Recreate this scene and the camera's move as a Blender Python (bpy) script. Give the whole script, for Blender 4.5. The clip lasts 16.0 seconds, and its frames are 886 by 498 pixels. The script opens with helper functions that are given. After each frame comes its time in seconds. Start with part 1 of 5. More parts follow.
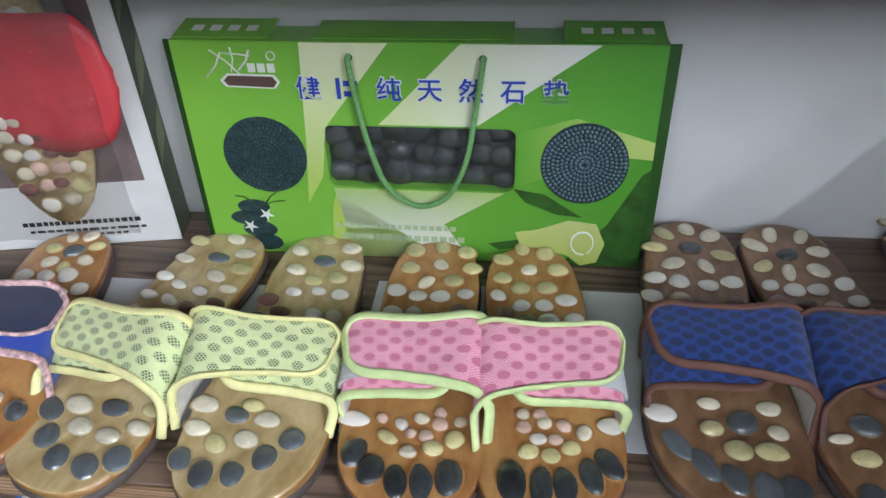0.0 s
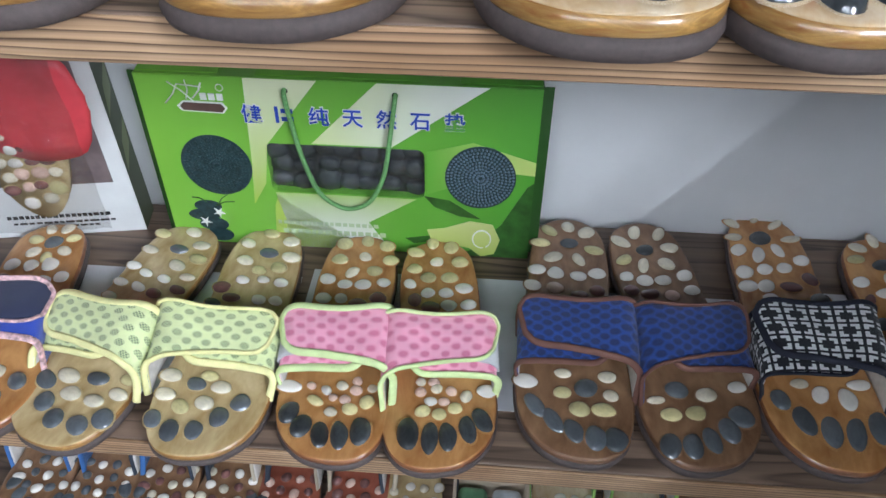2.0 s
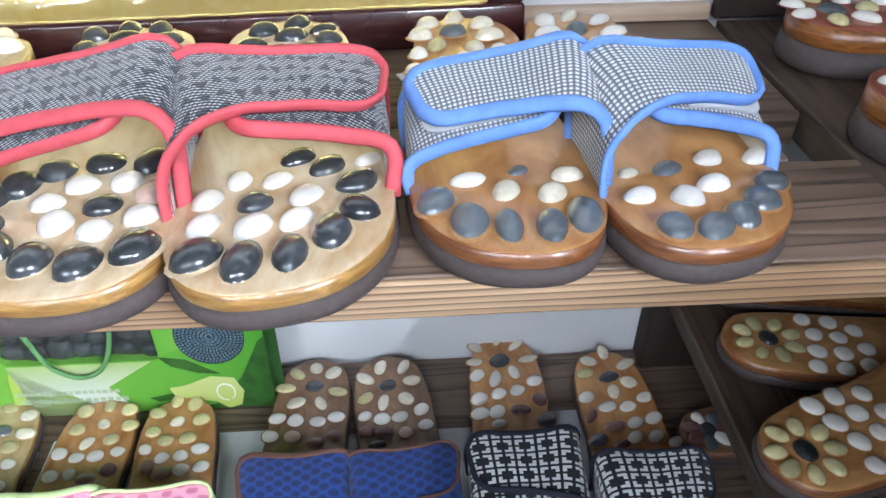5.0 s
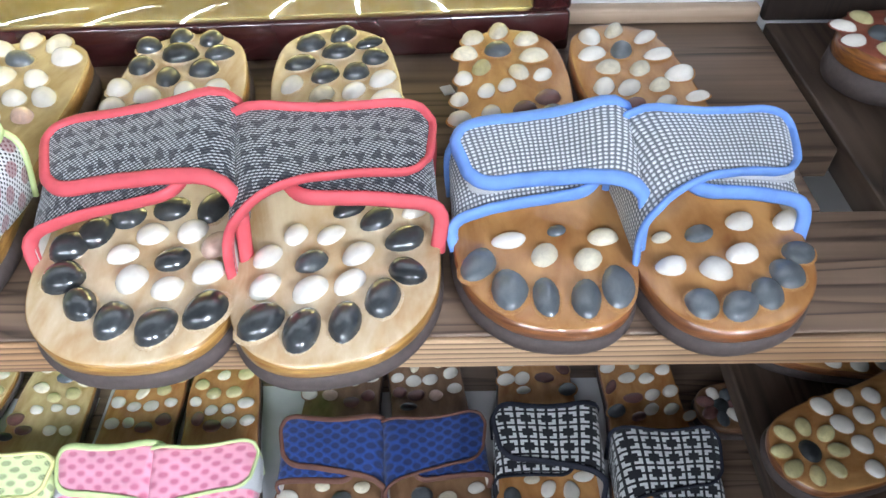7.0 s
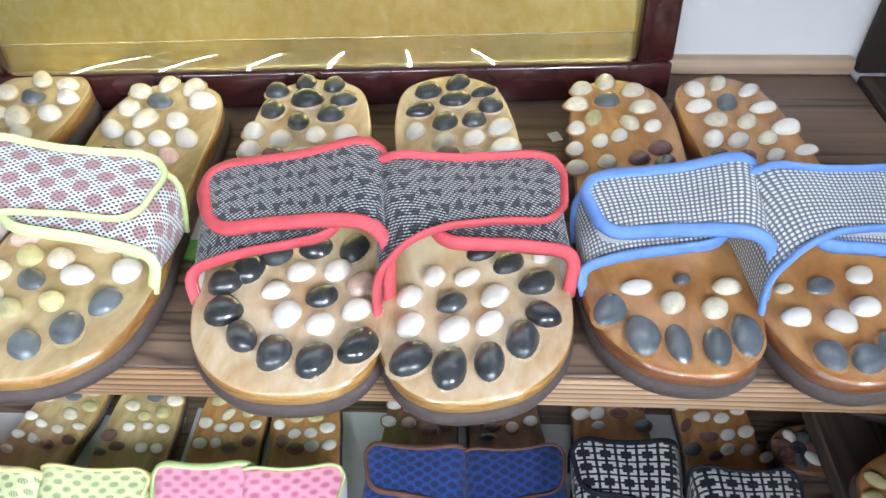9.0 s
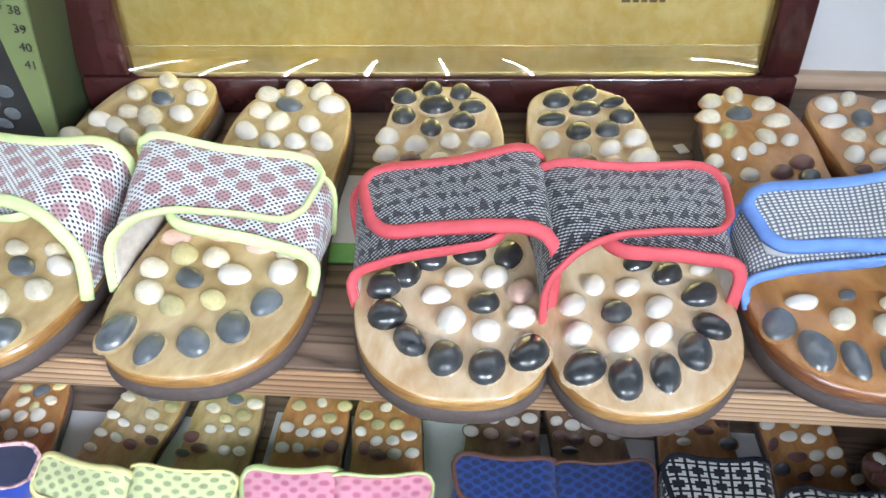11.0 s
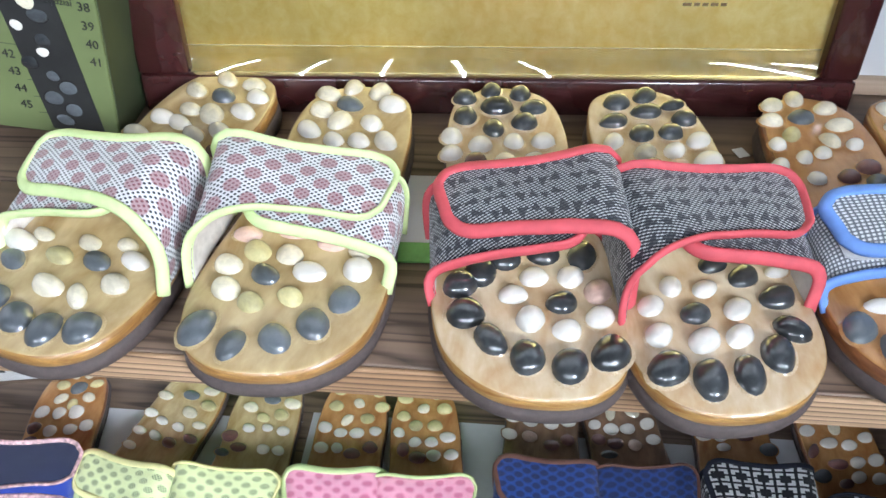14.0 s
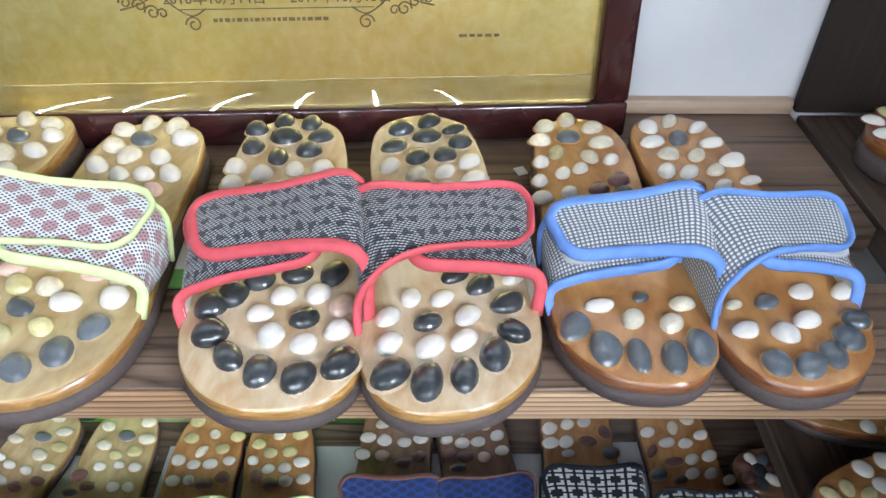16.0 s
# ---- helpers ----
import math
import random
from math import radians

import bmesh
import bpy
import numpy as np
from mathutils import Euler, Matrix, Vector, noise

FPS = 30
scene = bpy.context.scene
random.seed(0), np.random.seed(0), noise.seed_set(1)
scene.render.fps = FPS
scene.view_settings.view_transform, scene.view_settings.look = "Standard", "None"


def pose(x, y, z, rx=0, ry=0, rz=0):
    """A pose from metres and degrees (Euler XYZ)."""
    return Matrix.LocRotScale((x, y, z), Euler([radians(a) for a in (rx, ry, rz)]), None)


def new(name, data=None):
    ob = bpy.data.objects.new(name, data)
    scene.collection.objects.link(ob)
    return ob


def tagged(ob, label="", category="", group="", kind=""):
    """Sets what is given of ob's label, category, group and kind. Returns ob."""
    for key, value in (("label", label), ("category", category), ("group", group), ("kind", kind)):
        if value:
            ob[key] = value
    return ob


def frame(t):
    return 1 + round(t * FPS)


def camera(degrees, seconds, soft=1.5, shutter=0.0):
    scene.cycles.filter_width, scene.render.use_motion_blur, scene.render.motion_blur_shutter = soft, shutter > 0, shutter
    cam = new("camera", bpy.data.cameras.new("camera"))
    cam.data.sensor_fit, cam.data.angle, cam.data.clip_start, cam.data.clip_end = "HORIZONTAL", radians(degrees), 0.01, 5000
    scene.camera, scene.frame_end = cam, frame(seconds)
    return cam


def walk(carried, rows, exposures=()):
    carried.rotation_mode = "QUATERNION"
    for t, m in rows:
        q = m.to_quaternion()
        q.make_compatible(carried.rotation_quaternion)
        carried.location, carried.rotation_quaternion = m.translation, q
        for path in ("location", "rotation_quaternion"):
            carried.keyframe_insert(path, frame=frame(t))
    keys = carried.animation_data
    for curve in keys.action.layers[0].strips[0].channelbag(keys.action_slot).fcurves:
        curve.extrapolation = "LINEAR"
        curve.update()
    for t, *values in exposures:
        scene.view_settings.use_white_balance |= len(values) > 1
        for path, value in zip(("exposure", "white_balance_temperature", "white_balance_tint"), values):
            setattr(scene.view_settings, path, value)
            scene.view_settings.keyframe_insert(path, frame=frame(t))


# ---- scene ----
cam = camera(64.1, 16.0)
METRES, EYE, TILT, LEAN, TURN = 0.75, 1.184, -39.0, 2.1, 6.5
ROWS = [
    (0.0, 0.0, 0.0, 0.0, -0.0, -0.0, 0.0),
    (0.5, 0.0153, -0.047, 0.0279, -0.64, -2.59, 1.07),
    (1.0, 0.0274, -0.0936, 0.0523, -0.96, -4.86, 0.11),
    (1.5, 0.0344, -0.1384, 0.0759, -1.26, -4.75, -0.13),
    (2.0, 0.0522, -0.163, 0.0708, -2.87, -4.79, -0.42),
    (2.5, 0.1197, -0.1815, 0.0777, -5.38, -3.01, 1.71),
    (3.0, 0.1824, -0.195, 0.0723, -7.47, -4.61, 2.8),
    (3.5, 0.2176, -0.2048, 0.0675, -8.46, -4.62, 2.7),
    (4.0, 0.2629, -0.2154, 0.1006, -8.65, -1.28, 4.29),
    (4.5, 0.2977, -0.2133, 0.1316, -8.99, 0.36, 5.31),
    (5.0, 0.306, -0.2136, 0.1539, -8.68, 1.02, 4.87),
    (7.5, 0.2899, -0.2474, 0.2709, -5.82, -7.92, 2.94),
    (8.0, 0.2694, -0.255, 0.2751, -5.2, -6.39, 2.68),
    (8.5, 0.2487, -0.2562, 0.2742, -4.87, -5.74, 2.01),
    (9.0, 0.2273, -0.2598, 0.2738, -3.93, -4.9, 1.77),
    (9.5, 0.1985, -0.2604, 0.2722, -3.0, -4.29, 1.04),
    (10.0, 0.1736, -0.2588, 0.273, -2.52, -4.21, 0.77),
    (12.5, 0.0809, -0.2477, 0.2667, -3.43, -3.53, -0.15),
    (13.0, 0.0799, -0.2504, 0.2658, -3.12, -3.54, -0.22),
    (13.5, 0.0756, -0.2504, 0.2672, -2.83, -3.43, -0.39),
    (14.0, 0.0743, -0.2505, 0.2692, -2.43, -3.6, -0.28),
    (14.5, 0.0789, -0.2577, 0.2639, -2.26, -2.77, -0.41),
    (15.0, 0.1189, -0.2747, 0.2614, -3.2, -2.16, 0.89),
    (15.5, 0.1697, -0.2838, 0.2596, -5.22, -1.48, 1.55),
    (16.0, 0.2177, -0.2924, 0.2604, -6.68, -1.32, 2.29),
]

EXPO = [(0.0, -0.45, 6050, 10), (3.4, -0.05, 5700, 10), (5.0, 0.2, 5750, 10), (7.5, 0.2, 5950, 10), (10.0, 0.2, 5950, 10), (12.5, 0.04, 5850, 10), (16.0, 0.04, 5850, 10)]
walk(cam, [(t, pose(0, 0, EYE, TILT, LEAN, TURN) @ pose(METRES * x, METRES * y, METRES * z, 90 + pitch, roll, yaw)) for t, x, y, z, yaw, pitch, roll in ROWS], EXPO)

# ---- plan: main shelves run along x, back wall at y = WALL ----
UPPER, LOWER, THIRD, SIDE = 1.169, 0.80, 0.44, 0.905
WALL, END = 0.512, 0.476
FRONT_UP, FRONT_LO = 0.210, 0.226

# ---- light ----
world = bpy.data.worlds.new("world")
scene.world = world
world.use_nodes = True
world.node_tree.nodes["Background"].inputs[0].default_value = (0.75, 0.8, 0.9, 1)
world.node_tree.nodes["Background"].inputs[1].default_value = 0.01
LAMP_X = [-1.14, -0.81, -0.48, -0.17, 0.14, 0.46]
# Unseen right-hand tubes, added so the corner plank shades the lower right
ADDED_LAMP_X = [1.45, 1.75, 2.05, 2.35, 2.65, 2.95]
LAMP_GLOW, ADDED_GLOW = 165.0, 660.0
FRONT_FILL_W = 1.5


# ---- materials ----
def mat(name):
    m = bpy.data.materials.new(name)
    m.use_nodes = True
    return m, m.node_tree.nodes, m.node_tree.links, m.node_tree.nodes["Principled BSDF"]


def ramp(nodes, stops, mode="LINEAR"):
    r = nodes.new("ShaderNodeValToRGB")
    r.color_ramp.interpolation = mode
    while len(r.color_ramp.elements) < len(stops):
        r.color_ramp.elements.new(0.5)
    for e, (p, c) in zip(r.color_ramp.elements, stops):
        e.position, e.color = p, (*c, 1)
    return r


def noise_node(nodes, links, vec, scale, detail=4.0, rough=0.55, dist=0.0):
    n = nodes.new("ShaderNodeTexNoise")
    n.inputs["Scale"].default_value, n.inputs["Detail"].default_value = scale, detail
    n.inputs["Roughness"].default_value, n.inputs["Distortion"].default_value = rough, dist
    if vec is not None:
        links.new(vec, n.inputs["Vector"])
    return n


def mapped(nodes, links, out, scale=(1, 1, 1), rot=(0, 0, 0), src="Object"):
    tc = nodes.new("ShaderNodeTexCoord")
    mp = nodes.new("ShaderNodeMapping")
    mp.inputs["Scale"].default_value = scale
    mp.inputs["Rotation"].default_value = rot
    links.new(tc.outputs[src], mp.inputs["Vector"])
    return mp.outputs[0]


def mixc(nodes, links, fac, a, b, blend="MIX"):
    n = nodes.new("ShaderNodeMix")
    n.data_type, n.blend_type = "RGBA", blend
    for sock, v in ((n.inputs[0], fac), (n.inputs[6], a), (n.inputs[7], b)):
        if isinstance(v, (int, float)):
            sock.default_value = v
        elif isinstance(v, tuple):
            sock.default_value = (*v, 1)
        else:
            links.new(v, sock)
    return n.outputs[2]


def calc(nodes, links, op, a, b=None, c=None):
    n = nodes.new("ShaderNodeMath")
    n.operation = op
    for sock, v in zip(n.inputs, (a, b, c)):
        if v is None:
            continue
        if isinstance(v, (int, float)):
            sock.default_value = v
        else:
            links.new(v, sock)
    return n.outputs[0]


def bump(nodes, links, height, bsdf, strength=0.3, dist=0.002):
    b = nodes.new("ShaderNodeBump")
    b.inputs["Strength"].default_value, b.inputs["Distance"].default_value = strength, dist
    links.new(height, b.inputs["Height"])
    links.new(b.outputs[0], bsdf.inputs["Normal"])


def plain(name, color, rough=0.5, metal=0.0, var=0.12, scale=60.0, coat=0.0, bumpy=0.0):
    m, n, l, b = mat(name)
    v = mapped(n, l, None)
    ns = noise_node(n, l, v, scale)
    lo = tuple(c * (1 - var) for c in color)
    hi = tuple(min(1, c * (1 + var)) for c in color)
    r = ramp(n, [(0.3, lo), (0.7, hi)])
    l.new(ns.outputs[0], r.inputs[0])
    l.new(r.outputs[0], b.inputs["Base Color"])
    rr = n.new("ShaderNodeMapRange")
    rr.inputs[3].default_value, rr.inputs[4].default_value = max(0.02, rough - 0.08), min(1, rough + 0.08)
    l.new(noise_node(n, l, v, scale * 0.3).outputs[0], rr.inputs[0])
    l.new(rr.outputs[0], b.inputs["Roughness"])
    b.inputs["Metallic"].default_value = metal
    b.inputs["Coat Weight"].default_value = coat
    b.inputs["Coat Roughness"].default_value = 0.06
    if bumpy:
        bump(n, l, ns.outputs[0], b, bumpy, 0.001)
    return m


def wood(name, dark, light, axis=0, line=0.5, rough=0.5, scale=1.0):
    """Scorched pine: fibres along one axis, dark growth lines across the grain."""
    m, n, l, b = mat(name)
    s = [110.0 * scale] * 3
    s[axis] = 2.2 * scale
    v = mapped(n, l, None, tuple(s))
    fibre = noise_node(n, l, v, 1.0, 5, 0.6, 0.3)
    s2 = [26.0 * scale] * 3
    s2[axis] = 1.3 * scale
    v2 = mapped(n, l, None, tuple(s2))
    rings = noise_node(n, l, v2, 1.0, 2, 0.45, 0.5)
    saw = calc(n, l, "FRACT", calc(n, l, "MULTIPLY", rings.outputs[0], 9.0))
    r1 = ramp(n, [(0.0, light), (0.55, tuple(0.8 * c for c in light)), (0.86, dark), (1.0, light)])
    l.new(saw, r1.inputs[0])
    r2 = ramp(n, [(0.3, dark), (0.75, light)])
    l.new(fibre.outputs[0], r2.inputs[0])
    col = mixc(n, l, line, r2.outputs[0], r1.outputs[0])
    big = noise_node(n, l, mapped(n, l, None), 7.0, 3)
    r3 = ramp(n, [(0.3, (0.7, 0.68, 0.66)), (0.7, (1.1, 1.08, 1.05))])
    l.new(big.outputs[0], r3.inputs[0])
    col = mixc(n, l, 1.0, col, r3.outputs[0], "MULTIPLY")
    l.new(col, b.inputs["Base Color"])
    b.inputs["Roughness"].default_value = rough
    bump(n, l, calc(n, l, "ADD", fibre.outputs[0], saw), b, 0.25, 0.0008)
    return m


def stone_mat(name, color, var=0.25, vein=0.15, rough=0.16):
    """Polished pebble; the tint differs from stone to stone."""
    m, n, l, b = mat(name)
    info = n.new("ShaderNodeObjectInfo")
    v = mapped(n, l, None)
    add = n.new("ShaderNodeVectorMath")
    add.operation = "ADD"
    l.new(v, add.inputs[0])
    off = n.new("ShaderNodeCombineXYZ")
    l.new(calc(n, l, "MULTIPLY", info.outputs["Random"], 37.0), off.inputs[0])
    l.new(off.outputs[0], add.inputs[1])
    ns = noise_node(n, l, add.outputs[0], 1.6, 5, 0.6, 0.6)
    lo = tuple(c * (1 - var) for c in color)
    hi = tuple(min(1, c * (1 + var)) for c in color)
    r0 = ramp(n, [(0.0, lo), (1.0, hi)])
    l.new(info.outputs["Random"], r0.inputs[0])
    r1 = ramp(n, [(0.3, (1 - vein,) * 3), (0.7, (1 + vein, 1 + vein, 1 + 0.8 * vein))])
    l.new(ns.outputs[0], r1.inputs[0])
    l.new(mixc(n, l, 1.0, r0.outputs[0], r1.outputs[0], "MULTIPLY"), b.inputs["Base Color"])
    b.inputs["Roughness"].default_value = rough + 0.3
    b.inputs["Specular IOR Level"].default_value = 0.15
    b.inputs["Coat Weight"].default_value = 1.0
    b.inputs["Coat Roughness"].default_value = 0.02
    b.inputs["Coat IOR"].default_value = 1.75
    return m


def rim_mat(name, dark, light):
    """Varnished wood edge with streaks round the sole."""
    m, n, l, b = mat(name)
    v = mapped(n, l, None, (1.0, 1.0, 5.0))
    ns = noise_node(n, l, v, 34.0, 5, 0.62, 1.6)
    r = ramp(n, [(0.32, dark), (0.5, tuple(0.6 * c for c in light)), (0.68, light)])
    l.new(ns.outputs[0], r.inputs[0])
    l.new(r.outputs[0], b.inputs["Base Color"])
    b.inputs["Roughness"].default_value = 0.35
    b.inputs["Coat Weight"].default_value = 0.8
    b.inputs["Coat Roughness"].default_value = 0.1
    return m


def resin(name, dark, light, rough=0.25):
    """Honey-coloured cast resin over wood, glossy, cloudy."""
    m, n, l, b = mat(name)
    v = mapped(n, l, None, (1.0, 0.45, 1.0))
    n1 = noise_node(n, l, v, 24.0, 4, 0.55, 1.2)
    n2 = noise_node(n, l, v, 120.0, 4, 0.6, 0.3)
    f = calc(n, l, "ADD", calc(n, l, "MULTIPLY", n1.outputs[0], 0.75), calc(n, l, "MULTIPLY", n2.outputs[0], 0.25))
    r = ramp(n, [(0.36, dark), (0.50, tuple(0.5 * (a + c) for a, c in zip(dark, light))), (0.63, light)])
    l.new(f, r.inputs[0])
    l.new(r.outputs[0], b.inputs["Base Color"])
    b.inputs["Roughness"].default_value = rough + 0.25
    b.inputs["Specular IOR Level"].default_value = 0.2
    b.inputs["Coat Weight"].default_value = 1.0
    b.inputs["Coat Roughness"].default_value = 0.035
    bump(n, l, calc(n, l, "ADD", n1.outputs[0], calc(n, l, "MULTIPLY", noise_node(n, l, mapped(n, l, None), 70.0, 2).outputs[0], 0.5)), b, 0.35, 0.003)
    return m


SHELF = wood("shelf_wood", (0.024, 0.014, 0.010), (0.28, 0.192, 0.138), 0, 0.55)
def edge_wood(name, dark, light):
    """Sawn softwood edge: growth lines run straight along the board."""
    m, n, l, b = mat(name)
    tc = n.new("ShaderNodeTexCoord")
    sp = n.new("ShaderNodeSeparateXYZ")
    l.new(tc.outputs["Object"], sp.inputs[0])
    drift = noise_node(n, l, mapped(n, l, None, (2.0, 14.0, 30.0)), 1.0, 3, 0.5, 0.2)
    z = calc(n, l, "ADD", calc(n, l, "MULTIPLY", sp.outputs[2], 260.0), calc(n, l, "MULTIPLY", drift.outputs[0], 5.0))
    saw = calc(n, l, "FRACT", z)
    r1 = ramp(n, [(0.0, light), (0.45, tuple(0.82 * c for c in light)), (0.76, tuple(0.5 * c for c in light)), (0.88, dark), (1.0, light)])
    l.new(saw, r1.inputs[0])
    fibre = noise_node(n, l, mapped(n, l, None, (4.0, 200.0, 420.0)), 1.0, 4)
    r2 = ramp(n, [(0.3, (0.72, 0.68, 0.64)), (0.7, (1.1, 1.1, 1.1))])
    l.new(fibre.outputs[0], r2.inputs[0])
    # Noise patches painted darker, standing in for shadow patches on the edge
    patch = noise_node(n, l, mapped(n, l, None), 9.0, 2)
    r3 = ramp(n, [(0.35, (0.72, 0.62, 0.52)), (0.65, (1.06, 1.04, 1.0))])
    l.new(patch.outputs[0], r3.inputs[0])
    col = mixc(n, l, 1.0, mixc(n, l, 1.0, r1.outputs[0], r2.outputs[0], "MULTIPLY"), r3.outputs[0], "MULTIPLY")
    l.new(col, b.inputs["Base Color"])
    b.inputs["Roughness"].default_value = 0.6
    bump(n, l, saw, b, 0.2, 0.0006)
    return m


# Same brown wood with shade painted in: darker copy for the corner planks
SIDE_SHELF_SHADED = wood("shaded_side_shelf_wood", (0.024, 0.015, 0.011), (0.145, 0.098, 0.072), 1, 0.5)
EDGE = edge_wood("sawn_edge", (0.07, 0.032, 0.018), (0.54, 0.37, 0.235))
POST = wood("post_wood", (0.010, 0.006, 0.005), (0.036, 0.021, 0.015), 2, 0.4, 0.75)
PLASTER = plain("plaster", (0.72, 0.72, 0.73), 0.85, var=0.04, scale=12, bumpy=0.05)
CEIL = plain("ceiling_paint", (0.20, 0.20, 0.20), 0.9, var=0.03, scale=9)
SHOP = plain("shop_panel", (0.10, 0.10, 0.10), 0.6, var=0.2, scale=6)
FLOOR = plain("floor_tile", (0.11, 0.105, 0.10), 0.14, var=0.1, scale=5)
EVA = plain("foam_rubber", (0.075, 0.056, 0.052), 0.75, var=0.15, scale=300, bumpy=0.15)
TREAD = plain("black_rubber", (0.02, 0.02, 0.022), 0.7, var=0.2, scale=200)

STONES = {
    "grey": stone_mat("grey_pebble", (0.090, 0.102, 0.116), 0.3),
    "black": stone_mat("black_pebble", (0.034, 0.038, 0.043), 0.4, 0.3),
    "white": stone_mat("white_pebble", (0.74, 0.70, 0.64), 0.12, 0.06),
    "cream": stone_mat("cream_pebble", (0.66, 0.60, 0.47), 0.18),
    "yellow": stone_mat("yellow_pebble", (0.55, 0.49, 0.25), 0.25),
    "pink": stone_mat("pink_pebble", (0.66, 0.46, 0.38), 0.15),
    "plum": stone_mat("plum_pebble", (0.17, 0.075, 0.07), 0.35),
}
RESINS = {
    "honey": resin("honey_resin", (0.34, 0.22, 0.085), (0.62, 0.49, 0.27)),
    "amber": resin("amber_resin", (0.30, 0.12, 0.034), (0.56, 0.30, 0.11)),
    "brown": resin("brown_resin", (0.13, 0.062, 0.030), (0.30, 0.17, 0.09)),
    "pale": resin("pale_resin", (0.47, 0.29, 0.13), (0.74, 0.63, 0.45)),
    "black": resin("black_tray", (0.012, 0.012, 0.012), (0.03, 0.03, 0.03)),
    "red": resin("red_resin", (0.20, 0.05, 0.028), (0.34, 0.10, 0.06)),
}


RIMS = {
    "honey": rim_mat("oak_rim", (0.20, 0.08, 0.02), (0.50, 0.26, 0.07)),
    "amber": rim_mat("amber_rim", (0.13, 0.04, 0.015), (0.36, 0.13, 0.04)),
    "brown": rim_mat("brown_rim", (0.11, 0.045, 0.022), (0.27, 0.13, 0.06)),
    "pale": rim_mat("gold_rim", (0.26, 0.10, 0.02), (0.58, 0.32, 0.09)),
    "red": rim_mat("red_rim", (0.10, 0.02, 0.012), (0.42, 0.15, 0.03)),
}


# ---- mesh helpers ----
def mesh_of(bm, name, material, smooth=True):
    me = bpy.data.meshes.new(name)
    bm.normal_update()
    bm.to_mesh(me)
    bm.free()
    for mt in (material if isinstance(material, (list, tuple)) else [material]):
        me.materials.append(mt)
    if smooth:
        me.shade_smooth()
    return me


def part(name, bm, material, parent=None, label="", m=None, smooth=True):
    ob = new(name, bm if isinstance(bm, bpy.types.Mesh) else mesh_of(bm, name, material, smooth))
    if parent is not None:
        ob.parent = parent
    if m is not None:
        ob.matrix_basis = m
    return tagged(ob, label)


def thing(name, m, label, category, group="", kind=""):
    ob = new(name)
    ob.matrix_basis = m
    ob.empty_display_size = 0.02
    return tagged(ob, label, category, group, kind)


def box_bm(x0, x1, y0, y1, z0, z1, bevel=0.0, seg=2):
    bm = bmesh.new()
    bmesh.ops.create_cube(bm, size=1)
    for v in bm.verts:
        v.co = Vector(((x0 + x1) / 2 + v.co.x * (x1 - x0), (y0 + y1) / 2 + v.co.y * (y1 - y0), (z0 + z1) / 2 + v.co.z * (z1 - z0)))
    if bevel:
        bmesh.ops.bevel(bm, geom=bm.edges[:], offset=bevel, segments=seg, affect="EDGES", profile=0.5)
    return bm


def tube_bm(points, r, sides=8, flat=1.0):
    """A round cord along points; returns a bmesh with closed ends."""
    bm = bmesh.new()
    pts = [Vector(p) for p in points]
    rings = []
    up = Vector((0.13, 0.21, 0.97))
    for i, p in enumerate(pts):
        d = (pts[min(i + 1, len(pts) - 1)] - pts[max(i - 1, 0)]).normalized()
        a = d.cross(up)
        if a.length < 1e-4:
            a = d.cross(Vector((1, 0, 0)))
        a.normalize()
        b = d.cross(a).normalized()
        up = -b if b.dot(up) < 0 else b
        ring = [bm.verts.new(p + r * (math.cos(2 * math.pi * k / sides) * a + flat * math.sin(2 * math.pi * k / sides) * b)) for k in range(sides)]
        rings.append(ring)
    for r0, r1 in zip(rings, rings[1:]):
        for k in range(sides):
            bm.faces.new((r0[k], r0[(k + 1) % sides], r1[(k + 1) % sides], r1[k]))
    bm.faces.new(rings[0][::-1])
    bm.faces.new(rings[-1])
    bmesh.ops.recalc_face_normals(bm, faces=bm.faces[:])
    return bm


def spline(ctrl, n=6, closed=True):
    """Catmull-Rom through the control points."""
    out = []
    k = len(ctrl)
    for i in range(k if closed else k - 1):
        if closed:
            p = [Vector(ctrl[(i + j - 1) % k]) for j in range(4)]
        else:
            p = [Vector(ctrl[min(max(i + j - 1, 0), k - 1)]) for j in range(4)]
        for s in range(n):
            t = s / n
            out.append(0.5 * (2 * p[1] + (p[2] - p[0]) * t + (2 * p[0] - 5 * p[1] + 4 * p[2] - p[3]) * t * t + (3 * p[1] - p[0] - 3 * p[2] + p[3]) * t ** 3))
    if not closed:
        out.append(Vector(ctrl[-1]))
    return out


def slab_bm(outline, levels):
    """A closed slab: outline points (x, y) stacked at levels (inset, z or function of y)."""
    bm = bmesh.new()
    n = len(outline)
    normals = []
    for i in range(n):
        d = outline[(i + 1) % n] - outline[i - 1]
        normals.append(Vector((-d.y, d.x)).normalized())
    area = sum(outline[i].x * outline[(i + 1) % n].y - outline[(i + 1) % n].x * outline[i].y for i in range(n))
    if area < 0:
        normals = [-v for v in normals]
    rings = []
    for inset, z in levels:
        ring = []
        for p, nn in zip(outline, normals):
            q = p + nn * inset
            ring.append(bm.verts.new((q.x, q.y, z(q.y) if callable(z) else z)))
        rings.append(ring)
    for a, b in zip(rings, rings[1:]):
        for i in range(n):
            bm.faces.new((a[i], a[(i + 1) % n], b[(i + 1) % n], b[i]))
    bm.faces.new(rings[0][::-1])
    bm.faces.new(rings[-1])
    bmesh.ops.recalc_face_normals(bm, faces=bm.faces[:])
    return bm


